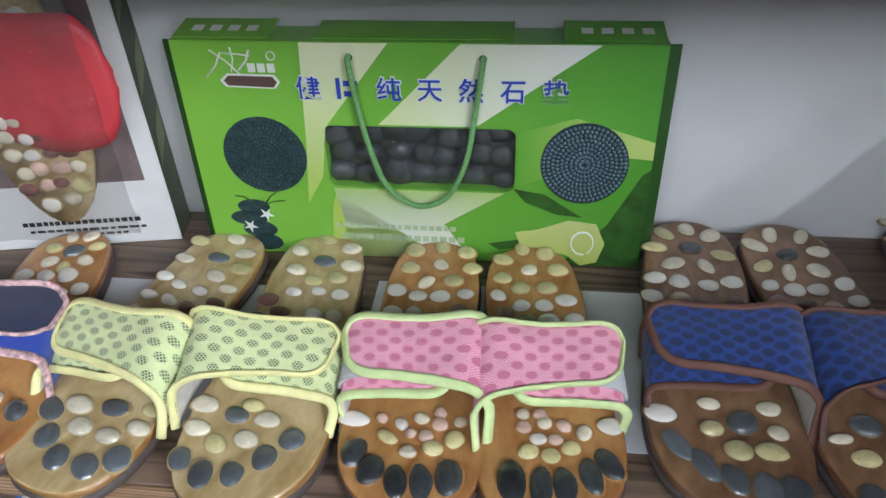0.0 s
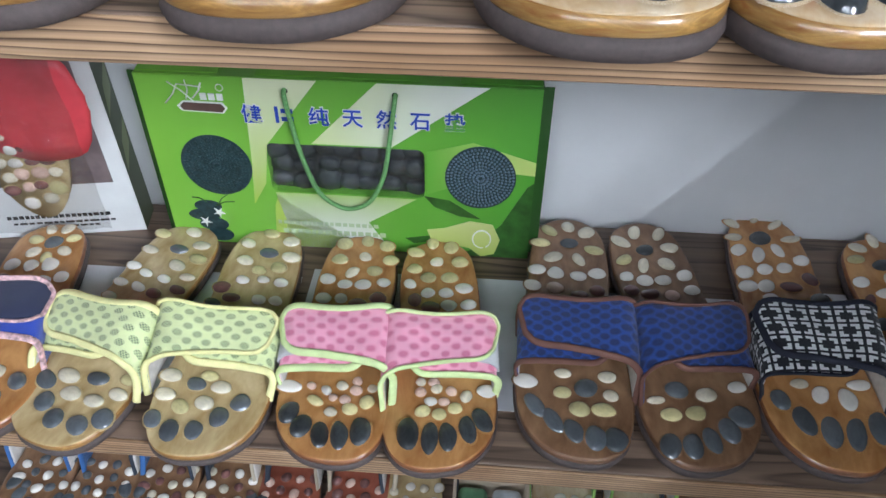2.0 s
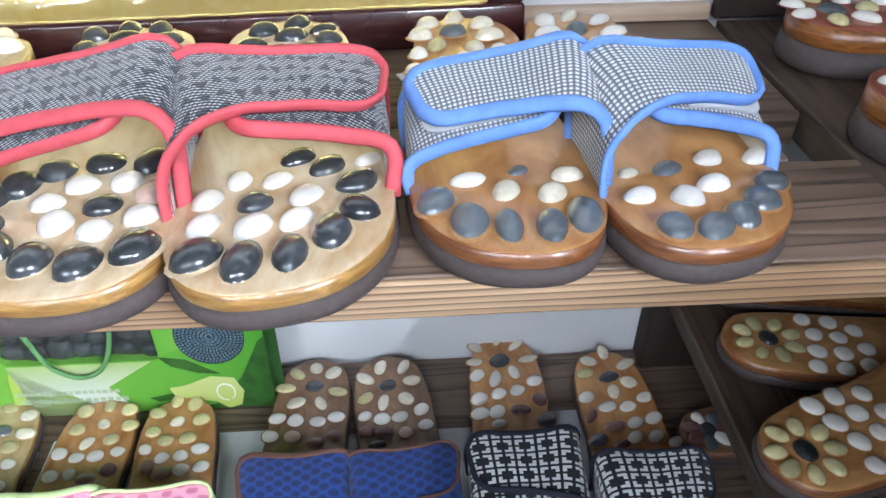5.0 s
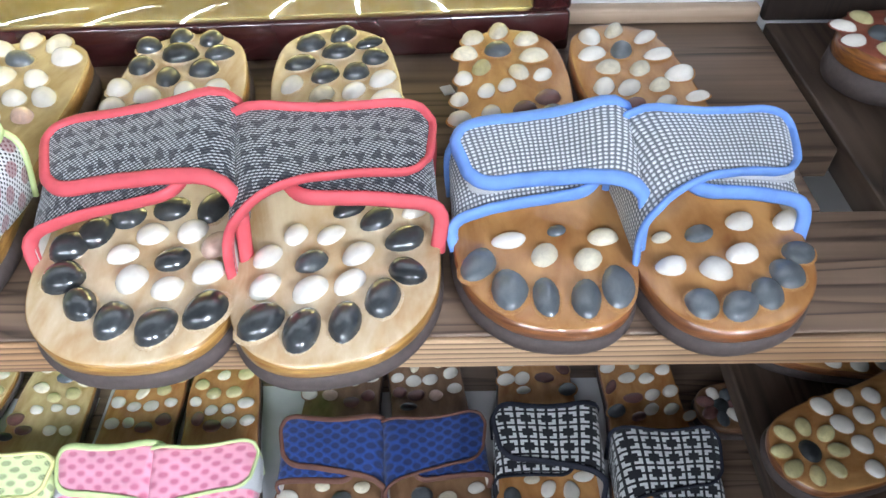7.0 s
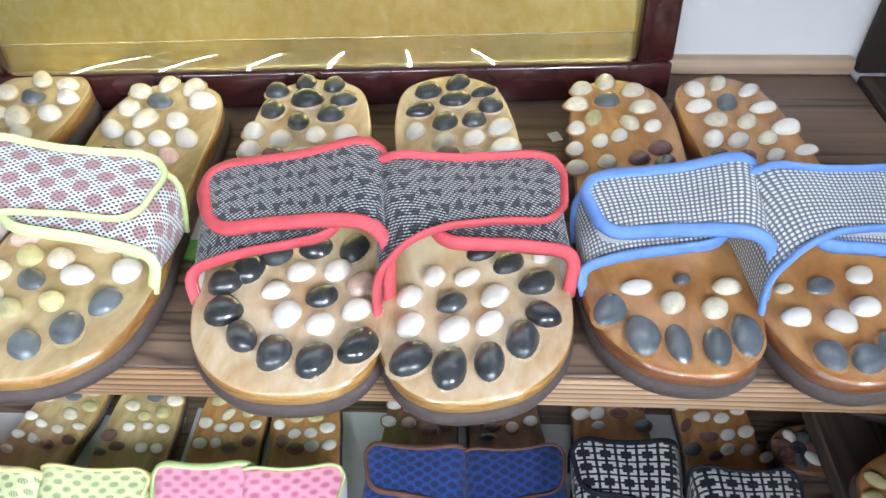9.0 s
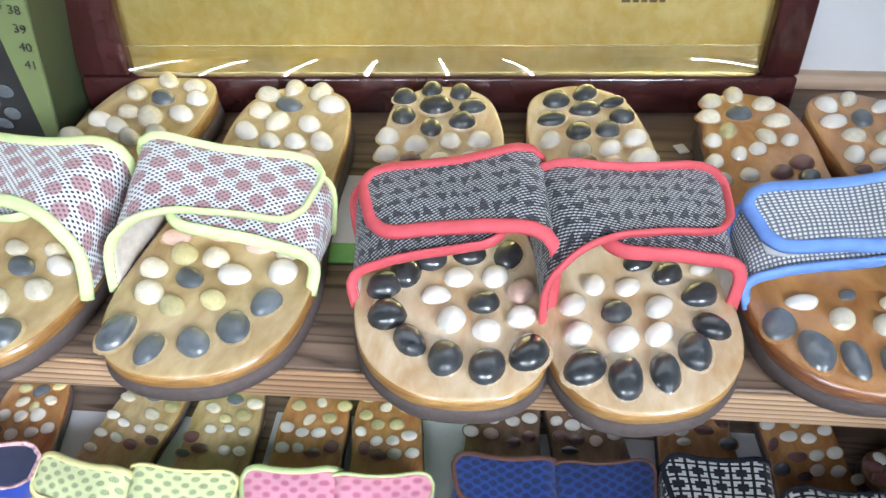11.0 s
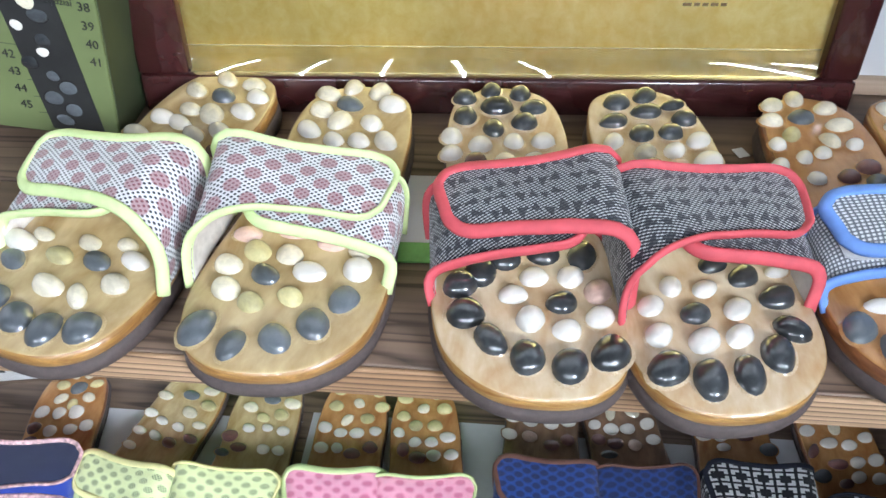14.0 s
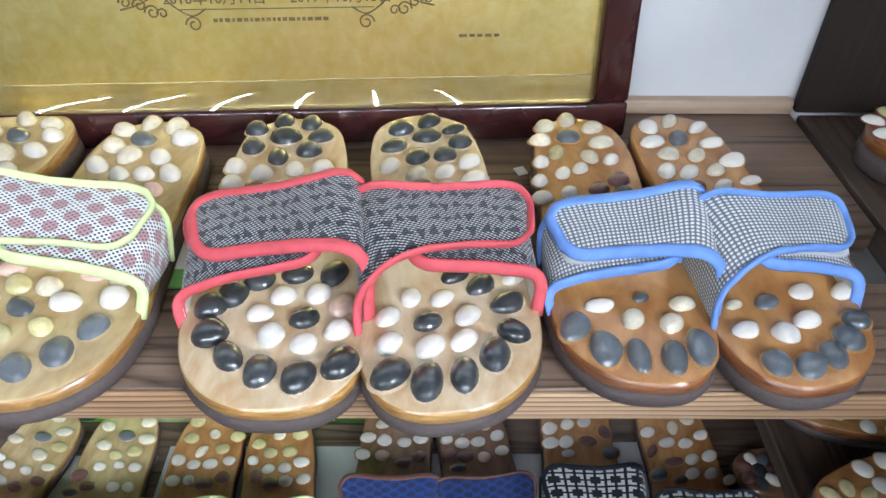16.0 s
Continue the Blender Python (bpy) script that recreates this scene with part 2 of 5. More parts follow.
def pebble_meshes(count):
    """Unit pebbles, each a little lopsided, to be shared by all stones."""
    out = []
    rnd = random.Random(5)
    for k in range(count):
        bm = bmesh.new()
        prof = [(0.36, 0.94), (0.64, 0.79), (0.85, 0.55), (0.965, 0.28), (1.0, 0.08), (1.03, 0.0), (1.10, -0.09), (1.20, -0.13)]
        pole = bm.verts.new((0, 0, 1))
        rings = [[bm.verts.new((r * math.cos(2 * math.pi * j / 16), r * math.sin(2 * math.pi * j / 16), z)) for j in range(16)] for r, z in prof]
        for j in range(16):
            bm.faces.new((pole, rings[0][j], rings[0][(j + 1) % 16]))
            for i in range(len(prof) - 1):
                f = bm.faces.new((rings[i][j], rings[i + 1][j], rings[i + 1][(j + 1) % 16], rings[i][(j + 1) % 16]))
                f.material_index = 1 if i >= 5 else 0
        off = Vector((rnd.uniform(0, 40), rnd.uniform(0, 40), 0))
        taper = rnd.uniform(-0.16, 0.16)
        for v in bm.verts:
            c = v.co.copy()
            k2 = 1 + 0.13 * noise.noise(Vector((c.x, c.y, 0.5)) * 0.9 + off)
            v.co.x *= k2
            v.co.y *= k2
            v.co.z *= 1 + 0.10 * noise.noise(c * 1.1 + off) if c.z > 0.1 else 1
            v.co.x *= 1 + taper * c.y
        out.append(mesh_of(bm, "pebble", [STONES["grey"], RESINS["brown"]]))
    return out


PEBBLES = pebble_meshes(7)
STONE_MESH = {}


def pebble(k, color, bed="brown"):
    """Shared pebble mesh: stone on top, resin fillet round its foot."""
    if (k, color, bed) not in STONE_MESH:
        me = PEBBLES[k].copy()
        me.materials[0], me.materials[1] = STONES[color], RESINS[bed]
        STONE_MESH[(k, color, bed)] = me
    return STONE_MESH[(k, color, bed)]


# ---- large structure ----
def setting(name, bm, material, label, category, smooth=False):
    return tagged(part(name, bm, material, smooth=smooth), label, category, kind="structure")


setting("wall_back", box_bm(-3.0, 3.3, WALL, WALL + 0.12, 0, 2.5), PLASTER, "white painted wall behind the display shelves", "wall")
setting("wall_left", box_bm(-3.12, -3.0, -3.6, WALL + 0.12, 0, 2.5), SHOP, "grey panelled shop wall", "wall")
setting("wall_right", box_bm(3.3, 3.42, -3.6, WALL + 0.12, 0, 2.5), SHOP, "grey panelled shop wall", "wall")
for x0, x1, z0, z1 in ((-3.12, -2.3, 0, 2.5), (-0.7, 3.42, 0, 2.5), (-2.3, -0.7, 2.2, 2.5)):
    setting("wall_front", box_bm(x0, x1, -3.72, -3.6, z0, z1), SHOP, "grey shop wall round an unseen opening for the fill light", "wall")
setting("floor", box_bm(-3.12, 3.42, -3.72, WALL + 0.12, -0.1, 0), FLOOR, "glossy grey shop floor", "floor")
setting("ceiling", box_bm(-3.12, 3.42, -3.72, WALL + 0.12, 2.5, 2.6), CEIL, "white painted ceiling", "ceiling")



def shelf(x0, x1, y0, y1, z, material, label, thick=0.022, edge=False):
    ob = part("shelf_board", box_bm(x0, x1, y0, y1, z - thick, z, 0.0015), material)
    if edge:
        part("edge_strip", box_bm(x0, x1, y0 - 0.003, y0 - 0.0002, z - thick, z - 0.0006, 0.0008), EDGE, ob, "pale sawn front edge with dark grain lines")
    return tagged(ob, label, "shelf", "display shelf boards")


shelf(-1.5, 0.62, FRONT_UP, 0.293, UPPER, SHELF, "scorched brown pine shelf board with striped front edge", edge=True)
shelf(-1.5, 0.445, 0.2945, 0.3455, UPPER, SHELF, "narrow scorched pine board in the upper shelf")
shelf(-1.5, 0.4755, 0.347, WALL - 0.002, UPPER, SHELF, "scorched brown pine shelf board against the wall")
shelf(-1.5, 0.70, FRONT_LO, WALL - 0.002, LOWER, SHELF, "scorched brown pine shelf board under the lower slippers", edge=True)
shelf(-1.5, 0.95, 0.16, WALL - 0.002, THIRD, SHELF, "scorched brown pine shelf board near the floor")

# ---- slippers ----
FOOT = [(0.05, 0), (0.27, 0.018), (0.41, 0.075), (0.48, 0.18), (0.47, 0.30), (0.41, 0.47), (0.37, 0.62), (0.385, 0.80), (0.30, 0.945), (0, 1),
        (-0.30, 0.945), (-0.40, 0.80), (-0.425, 0.62), (-0.48, 0.42), (-0.53, 0.26), (-0.47, 0.115), (-0.25, 0.025)]


def arch(points, radii, n=40):
    """A line over the instep from the inner foot to the outer one, its corners rounded by radii, even in length."""
    pts = [Vector(p) for p in points]
    raw = [pts[0]]
    for k in range(1, len(pts) - 1):
        a, c, b = pts[k - 1], pts[k], pts[k + 1]
        u, v = a - c, b - c
        p, q = c + u * min(1.0, radii[k - 1][0] / u.length), c + v * min(1.0, radii[k - 1][1] / v.length)
        raw += [p.lerp(c, t / 8).lerp(c.lerp(q, t / 8), t / 8) for t in range(9)]
    raw.append(pts[-1])
    acc = [0.0]
    for p, q in zip(raw, raw[1:]):
        acc.append(acc[-1] + (q - p).length)
    out = []
    j = 0
    for k in range(n + 1):
        d = acc[-1] * k / n
        while j < len(acc) - 2 and acc[j + 1] < d:
            j += 1
        t = (d - acc[j]) / max(1e-9, acc[j + 1] - acc[j])
        out.append(raw[j].lerp(raw[j + 1], t))
    return out, acc[-1]


def strap_piece(name, parent, fabric, trim, surf, length, depth, s0, s1, w_lo, w_hi, side, lift, cord, wrinkle, round_end, label="", trim_label=""):
    """One flap of the strap from s0 to s1 round the arch, w_lo(s) to w_hi(s) along the foot, with a bound edge."""
    ns, nw = 34, 10
    bm = bmesh.new()
    uv = bm.loops.layers.uv.new("UVMap")
    rows = []

    def limits(s):
        lo, hi = w_lo(s), w_hi(s)
        if round_end:
            reach = 0.10
            e = max(0.0, (reach - abs(s1 - s)) / reach) if round_end > 0 else max(0.0, (reach - abs(s - s0)) / reach)
            cut = (1 - math.sqrt(max(0.0, 1 - e * e))) * (hi - lo) * 0.30
            lo, hi = lo + cut, hi - cut
        return lo, hi

    def at(s, w):
        p = surf(s, w, lift)
        k = wrinkle * (noise.noise(Vector((s * 5 + wrinkle * 900, w * 2.2, lift * 300))) + 0.5 * noise.noise(Vector((s * 13, w * 5, 3.1))))
        return Vector((side * (p.x + k * 0.4), p.y, p.z + k))

    for i in range(ns + 1):
        u = i / ns
        s = s0 + (s1 - s0) * (u if not round_end else (1 - (1 - u) ** 1.5 if round_end > 0 else u ** 1.5))
        lo, hi = limits(s)
        row = []
        for j in range(nw + 1):
            w = lo + (hi - lo) * j / nw
            row.append((bm.verts.new(at(s, w)), (s * length * 10, w * depth * 10)))
        rows.append(row)
    for r0, r1 in zip(rows, rows[1:]):
        for j in range(nw):
            quad = (r0[j], r0[j + 1], r1[j + 1], r1[j])
            f = bm.faces.new([q[0] for q in quad])
            for lp, q in zip(f.loops, quad):
                lp[uv].uv = q[1]
    bmesh.ops.recalc_face_normals(bm, faces=bm.faces[:])
    if sum(f.normal.z for f in bm.faces) < 0:
        bmesh.ops.reverse_faces(bm, faces=bm.faces[:])
    edge = [r[0][0].co.copy() for r in rows]
    back = [r[-1][0].co.copy() for r in rows][::-1]
    end = [v[0].co.copy() for v in rows[-1][1:-1]] if round_end >= 0 else []
    if round_end < 0:
        tip = [v[0].co.copy() for v in rows[0][1:-1]][::-1]
        line = [r[0][0].co.copy() for r in rows][::-1] + [v[0].co.copy() for v in rows[0][1:-1]] + [r[-1][0].co.copy() for r in rows]
    else:
        line = edge + end + back
    ob = part(name, bm, [fabric, LINING], parent, label)
    so = ob.modifiers.new("thickness", "SOLIDIFY")
    so.thickness, so.offset, so.material_offset = 0.0022, -1, 1
    part("binding", tube_bm(line, 1.0 * cord, 8, 0.5), trim, ob, trim_label)
    return ob


def slipper(spec, toe, heel, base, inner, label, group, seed, laid=(), name="slipper"):
    """A massage slipper; local y runs from toe to heel, inner = +1 where the big-toe side is +x."""
    dx, dy = heel[0] - toe[0], heel[1] - toe[1]
    length = math.hypot(dx, dy)
    width = spec["width"]
    m = pose(toe[0], toe[1], base, 0, 0, math.degrees(math.atan2(-dx, dy)))
    root = thing(name, m, label, "slipper", group)
    rnd = random.Random(seed)
    t0, t1 = spec["thick"]
    top = lambda y: t0 + (t1 - t0) * min(1, max(0, (y / length - 0.25) / 0.6))
    low = lambda y: 0.55 * top(y)
    outline = [Vector((inner * p.x * width, p.y * length)) for p in spline([(a, b, 0) for a, b in FOOT], 6)]
    part("outsole", slab_bm(outline, [(0.004, 0.0), (0.0005, 0.002), (-0.0008, 0.006), (0.0005, low)]), EVA, root, "dark brown foam outsole")
    part("rim", slab_bm(outline, [(0.0014, lambda y: low(y) - 0.0005), (0.0006, lambda y: low(y) + 0.001), (0.0006, lambda y: top(y) - 0.0010)]), RIMS[spec["resin"]], root, "varnished wooden edge of the footbed")
    part("footbed", slab_bm(outline, [(0.0007, lambda y: top(y) - 0.0014), (0.0011, lambda y: top(y) - 0.0006), (0.0024, lambda y: top(y) - 0.0001), (0.0085, lambda y: top(y) + 0.0003)]), RESINS[spec["resin"]], root, "glossy honey-coloured resin footbed")
    foot = width / 0.1

    def put(x, y, r, ratio, ang, color, h=spec.get("rise", 0.0056)):
        x, y = x * spec.get("squeeze", 1.0) * inner / 1000, y / 1000
        r *= rnd.uniform(0.92, 1.08)
        q = Matrix.LocRotScale((x, y, top(y) + 0.0009), Euler((rnd.uniform(-0.04, 0.04), rnd.uniform(-0.04, 0.04), radians(ang * inner + rnd.uniform(-9, 9)))), (r, r * ratio, h * rnd.uniform(0.9, 1.15)))
        part("pebble", pebble(rnd.randrange(7), color, spec["resin"]), None, root, "", q)

    tall = 0.80 if base > 1 else 0.50
    for col, x, y, ra, rb, ang in laid:
        x, y, ra, rb = x / 1000, y / 1000, 1.05 * ra / 1000, 1.05 * rb / 1000
        h = min(0.0072, max(0.0030, tall * rb)) * (0.8 if col == "grey" and y < 0.06 else 1.0)
        q = Matrix.LocRotScale((x, y, top(y) + 0.0009), Euler((rnd.uniform(-0.06, 0.06), rnd.uniform(-0.06, 0.06), radians(ang))), (ra, rb, h))
        part("pebble", pebble(rnd.randrange(7), col, spec["resin"]), None, root, "", q)
    if not laid:
        for (x, y, ang), col in zip(spec["toes"], spec["toe_colors"]):
            put(x, y, spec["toe_size"][0], spec["toe_size"][1], ang, col, spec.get("rise", 0.0062))
        for x, y, r, col in spec["ball"]:
            put(x, y, 0.88 * r / 1000, rnd.uniform(0.95, 1.3), rnd.uniform(0, 180), col)
        hx, hy, petals, rx, ry, hc, pc = spec["heel"]
        if hc:
            put(hx, hy - 3, 0.0080, 1.15, 80, hc)
        for k in range(petals):
            a = 2 * math.pi * (k + 0.5 * spec.get("turn", 0)) / petals + math.pi / 2
            put(hx + 0.88 * rx * math.cos(a), hy - 3 + 0.88 * ry * math.sin(a), 0.88 * spec.get("petal", 0.0060), spec.get("petal_ratio", 1.35), math.degrees(a) - 90, pc if isinstance(pc, str) else pc[k % len(pc)])
        for x, y, col in spec["rows"]:
            put(x, y, (0.88 if base > 1 else 1.08) * spec.get("row_size", 0.0070), rnd.uniform(0.9, 1.12), rnd.uniform(0, 180), col)

    # strap
    if spec.get("bare"):
        return root
    fabric, under, trim = spec["fabric"], spec.get("under", spec["fabric"]), spec["trim"]
    yf, yb, ht, hf = spec["strap"]
    drop = spec.get("slope", 0.018)
    if inner < 0 and "other" in spec:
        ht, hf, drop = spec["other"]
    ai, ao = spec.get("inside", (0.450 if inner > 0 else 0.425) * width), -0.55 * width
    zb = t0 - 0.004
    span = yb - yf
    up = spec.get("square", 0.030) if inner > 0 or base < 1 else 0.034
    low_out = max(zb + 0.010, hf - (0.010 if base > 1 else 0.003) - drop)
    g0, ln = arch([(ai - 0.003, yf, zb), (ai, yf + 0.014, hf), (ai * 0.3 + ao * 0.7, yf + 0.021, 0.45 * hf + 0.55 * low_out), (ao, yf + 0.020, low_out), (ao + 0.004, yf + spec.get("ahead", 0.010), zb)], ((up, up * 1.2), (0.012, 0.010), (0.010, 0.010)))
    g1, _ = arch([(ai - 0.003, yb - 0.006, zb), (ai, yb, ht), (ai * 0.5 + ao * 0.5, yb - 0.001, ht - 0.55 * drop), (ao + 0.002, yb + 0.006, ht - drop), (ao + 0.004, yb - 0.002, zb)], ((0.012, 0.012), (0.02, 0.02), (0.012, 0.012)))

    def surf(s, w, lift):
        f = min(max(s, 0), 1) * 40
        i = min(int(f), 39)
        a, b = g0[i].lerp(g0[i + 1], f - i), g1[i].lerp(g1[i + 1], f - i)
        along = (g0[min(i + 2, 40)] - g0[max(i - 1, 0)]).lerp(g1[min(i + 2, 40)] - g1[max(i - 1, 0)], w)
        out = (b - a).cross(along).normalized()
        return a.lerp(b, w) + out * lift + Vector((0, 0, 0.0022 * math.sin(math.pi * min(1, max(0, w)))))

    wr = spec.get("wrinkle", 0.0014)
    strap_piece("under_strap", root, under, trim, surf, ln, span, 0.36, 1.0, lambda s: 0.0 - 0.05 * math.sin(math.pi * s), lambda s: 0.87, inner, 0.0, spec["cord"], wr, -1)
    if "velcro" in spec:
        s0, s1, wa, wb = spec["velcro"]
        strap_piece("fastener", root, VELCRO, VELCRO, surf, ln, span, s0, s1, lambda s: wa, lambda s: wb, inner, 0.0024, 0.0004, wr, 1, "white hook-and-loop patch")
    strap_piece("strap", root, fabric, trim, surf, ln, span, 0.0, spec.get("reach", 0.785), lambda s: 0.0 + 0.16 * max(0.0, min(1.0, (s - 0.22) / 0.5)) ** 0.8, lambda s: 1.0 - 0.05 * math.sin(math.pi * min(1.0, max(0.0, (s - 0.24) / 0.5))), inner, 0.0058, spec["cord"], wr, 1)
    return root


def cloth(name, paint, rough=0.8, sheen=0.3, relief=None):
    """Woven strap cloth; paint(nodes, links, u, v) gives colour and height from the strap's own metres (x10)."""
    m, n, l, b = mat(name)
    tc = n.new("ShaderNodeTexCoord")
    sp = n.new("ShaderNodeSeparateXYZ")
    l.new(tc.outputs["UV"], sp.inputs[0])
    col, height = paint(n, l, sp.outputs[0], sp.outputs[1])
    v = mapped(n, l, None)
    r = ramp(n, [(0.3, (0.86, 0.86, 0.86)), (0.7, (1.08, 1.08, 1.08))])
    l.new(noise_node(n, l, v, 35.0).outputs[0], r.inputs[0])
    l.new(mixc(n, l, 1.0, col, r.outputs[0], "MULTIPLY"), b.inputs["Base Color"])
    b.inputs["Roughness"].default_value = rough
    b.inputs["Sheen Weight"].default_value = sheen
    bump(n, l, height, b, 0.5, 0.0008)
    return m


def wave(n, l, x, period, phase=0.0):
    """Sine of period (in strap units, 1 = 0.1 m), 0 to 1."""
    a = calc(n, l, "MULTIPLY_ADD", x, 2 * math.pi / period, phase)
    return calc(n, l, "MULTIPLY_ADD", calc(n, l, "SINE", a), 0.5, 0.5)


def lattice(n, l, u, v, pu, pv, rad, soft=0.15, stretch=1.0):
    """Round spots on a staggered lattice: 1 inside the spots."""
    spots = None
    for du, dv in ((0, 0), (0.5, 0.5)):
        fu = calc(n, l, "SUBTRACT", calc(n, l, "FRACT", calc(n, l, "ADD", calc(n, l, "DIVIDE", u, pu), du)), 0.5)
        fv = calc(n, l, "SUBTRACT", calc(n, l, "FRACT", calc(n, l, "ADD", calc(n, l, "DIVIDE", v, pv), dv)), 0.5)
        a = calc(n, l, "MULTIPLY", fu, pu)
        b = calc(n, l, "MULTIPLY", fv, pv * stretch)
        d = calc(n, l, "SQRT", calc(n, l, "ADD", calc(n, l, "MULTIPLY", a, a), calc(n, l, "MULTIPLY", b, b)))
        mr = n.new("ShaderNodeMapRange")
        mr.inputs[1].default_value, mr.inputs[2].default_value = rad * (1 - soft), rad * (1 + soft)
        mr.inputs[3].default_value, mr.inputs[4].default_value = 1, 0
        l.new(d, mr.inputs[0])
        spots = mr.outputs[0] if spots is None else calc(n, l, "MAXIMUM", spots, mr.outputs[0])
    return spots


def weave(n, l, u, v, p):
    return calc(n, l, "MULTIPLY", wave(n, l, calc(n, l, "ADD", u, v), p), wave(n, l, calc(n, l, "SUBTRACT", u, v), p))


def paint_mesh(base, hole, pu, pv, rad, grain=0.012):
    def paint(n, l, u, v):
        spots = lattice(n, l, u, v, pu, pv, rad)
        dots = lattice(n, l, u, v, 0.021, 0.034, 0.0078, 0.3)
        w = weave(n, l, u, v, grain)
        f = calc(n, l, "MULTIPLY", spots, dots)
        col = mixc(n, l, f, mixc(n, l, calc(n, l, "MULTIPLY", w, 0.5), tuple(0.8 * c for c in base), base), hole)
        return col, calc(n, l, "SUBTRACT", calc(n, l, "MULTIPLY", w, 0.6), f)
    return paint


def paint_pink(n, l, u, v):
    a, b = calc(n, l, "ADD", u, v), calc(n, l, "SUBTRACT", u, v)
    spots = lattice(n, l, u, v, 0.155, 0.155, 0.034, 0.12)
    threads = calc(n, l, "MAXIMUM", wave(n, l, a, 0.022), wave(n, l, b, 0.022))
    r = ramp(n, [(0.45, (0.84, 0.19, 0.36)), (0.9, (0.95, 0.54, 0.66))])
    l.new(threads, r.inputs[0])
    col = mixc(n, l, calc(n, l, "MULTIPLY", spots, 0.8), r.outputs[0], (0.66, 0.16, 0.27))
    return col, calc(n, l, "SUBTRACT", threads, spots)


def paint_blue(n, l, u, v):
    spots = lattice(n, l, u, v, 0.14, 0.115, 0.036, 0.2)
    w = weave(n, l, u, v, 0.016)
    base = mixc(n, l, w, (0.010, 0.040, 0.20), (0.025, 0.11, 0.50))
    return mixc(n, l, calc(n, l, "MULTIPLY", spots, 0.85), base, (0.008, 0.018, 0.09)), calc(n, l, "SUBTRACT", w, spots)


def paint_hound(n, l, u, v):
    p = 0.168
    fu = calc(n, l, "FRACT", calc(n, l, "DIVIDE", u, p))
    fv = calc(n, l, "FRACT", calc(n, l, "DIVIDE", v, p))
    su = calc(n, l, "ABSOLUTE", calc(n, l, "SUBTRACT", fu, 0.5))
    sv = calc(n, l, "ABSOLUTE", calc(n, l, "SUBTRACT", fv, 0.5))
    mx, mn = calc(n, l, "MAXIMUM", su, sv), calc(n, l, "MINIMUM", su, sv)
    ring = calc(n, l, "MULTIPLY", calc(n, l, "GREATER_THAN", mx, 0.26), calc(n, l, "LESS_THAN", mx, 0.43))
    gap = calc(n, l, "GREATER_THAN", mn, 0.07)
    f = calc(n, l, "MULTIPLY", ring, gap)
    w = weave(n, l, u, v, 0.014)
    return mixc(n, l, f, (0.006, 0.007, 0.012), (0.76, 0.76, 0.76)), calc(n, l, "ADD", f, calc(n, l, "MULTIPLY", w, 0.4))


def paint_char(n, l, u, v):
    w = calc(n, l, "MULTIPLY", wave(n, l, calc(n, l, "MULTIPLY_ADD", u, 0.55, v), 0.021), calc(n, l, "MULTIPLY_ADD", wave(n, l, calc(n, l, "MULTIPLY_ADD", v, -0.55, u), 0.024), 0.45, 0.55))
    cx = n.new("ShaderNodeCombineXYZ")
    l.new(u, cx.inputs[0])
    l.new(v, cx.inputs[1])
    warp = noise_node(n, l, cx.outputs[0], 4.0, 1)
    sp = n.new("ShaderNodeSeparateXYZ")
    l.new(warp.outputs["Color"], sp.inputs[0])
    spot = None
    for du, dv, flip in ((0.0, 0.0, 1), (0.52, 0.45, -1)):
        fu = calc(n, l, "FRACT", calc(n, l, "ADD", calc(n, l, "MULTIPLY", u, 7.2), calc(n, l, "MULTIPLY_ADD", sp.outputs[0], 1.1, du)))
        fv = calc(n, l, "FRACT", calc(n, l, "ADD", calc(n, l, "MULTIPLY", v, 8.2), calc(n, l, "MULTIPLY_ADD", sp.outputs[1], 1.1, dv)))
        if flip < 0:
            fv = calc(n, l, "SUBTRACT", 1.0, fv)
        half = calc(n, l, "MULTIPLY", calc(n, l, "SUBTRACT", 0.74, fv), 0.36)
        tri = calc(n, l, "MULTIPLY", calc(n, l, "GREATER_THAN", fv, 0.16), calc(n, l, "LESS_THAN", calc(n, l, "ABSOLUTE", calc(n, l, "SUBTRACT", fu, 0.4)), half))
        spot = tri if spot is None else calc(n, l, "MAXIMUM", spot, tri)
    mr = ramp(n, [(0.36, (0.010, 0.012, 0.018)), (0.80, (0.52, 0.53, 0.56))])
    l.new(w, mr.inputs[0])
    return mixc(n, l, calc(n, l, "MULTIPLY", spot, 0.92), mr.outputs[0], (0.008, 0.01, 0.02)), w


def paint_oval(n, l, u, v):
    w = calc(n, l, "SUBTRACT", 1.0, weave(n, l, u, v, 0.034))
    spot = lattice(n, l, u, v, 0.165, 0.21, 0.040, 0.12, 0.8)
    mr = ramp(n, [(0.48, (0.02, 0.02, 0.03)), (0.80, (0.66, 0.66, 0.68))])
    l.new(w, mr.inputs[0])
    return mixc(n, l, calc(n, l, "MULTIPLY", spot, 0.72), mr.outputs[0], (0.27, 0.085, 0.10)), w


def paint_check(n, l, u, v):
    a, b = wave(n, l, u, 0.022), wave(n, l, v, 0.027)
    f = calc(n, l, "MULTIPLY", a, b)
    mr = ramp(n, [(0.04, (0.14, 0.15, 0.17)), (0.24, (0.42, 0.43, 0.45)), (0.70, (0.80, 0.81, 0.84))])
    l.new(f, mr.inputs[0])
    return mr.outputs[0], f


def paint_plain(color):
    def paint(n, l, u, v):
        w = weave(n, l, u, v, 0.012)
        return mixc(n, l, w, tuple(0.75 * c for c in color), color), w
    return paint


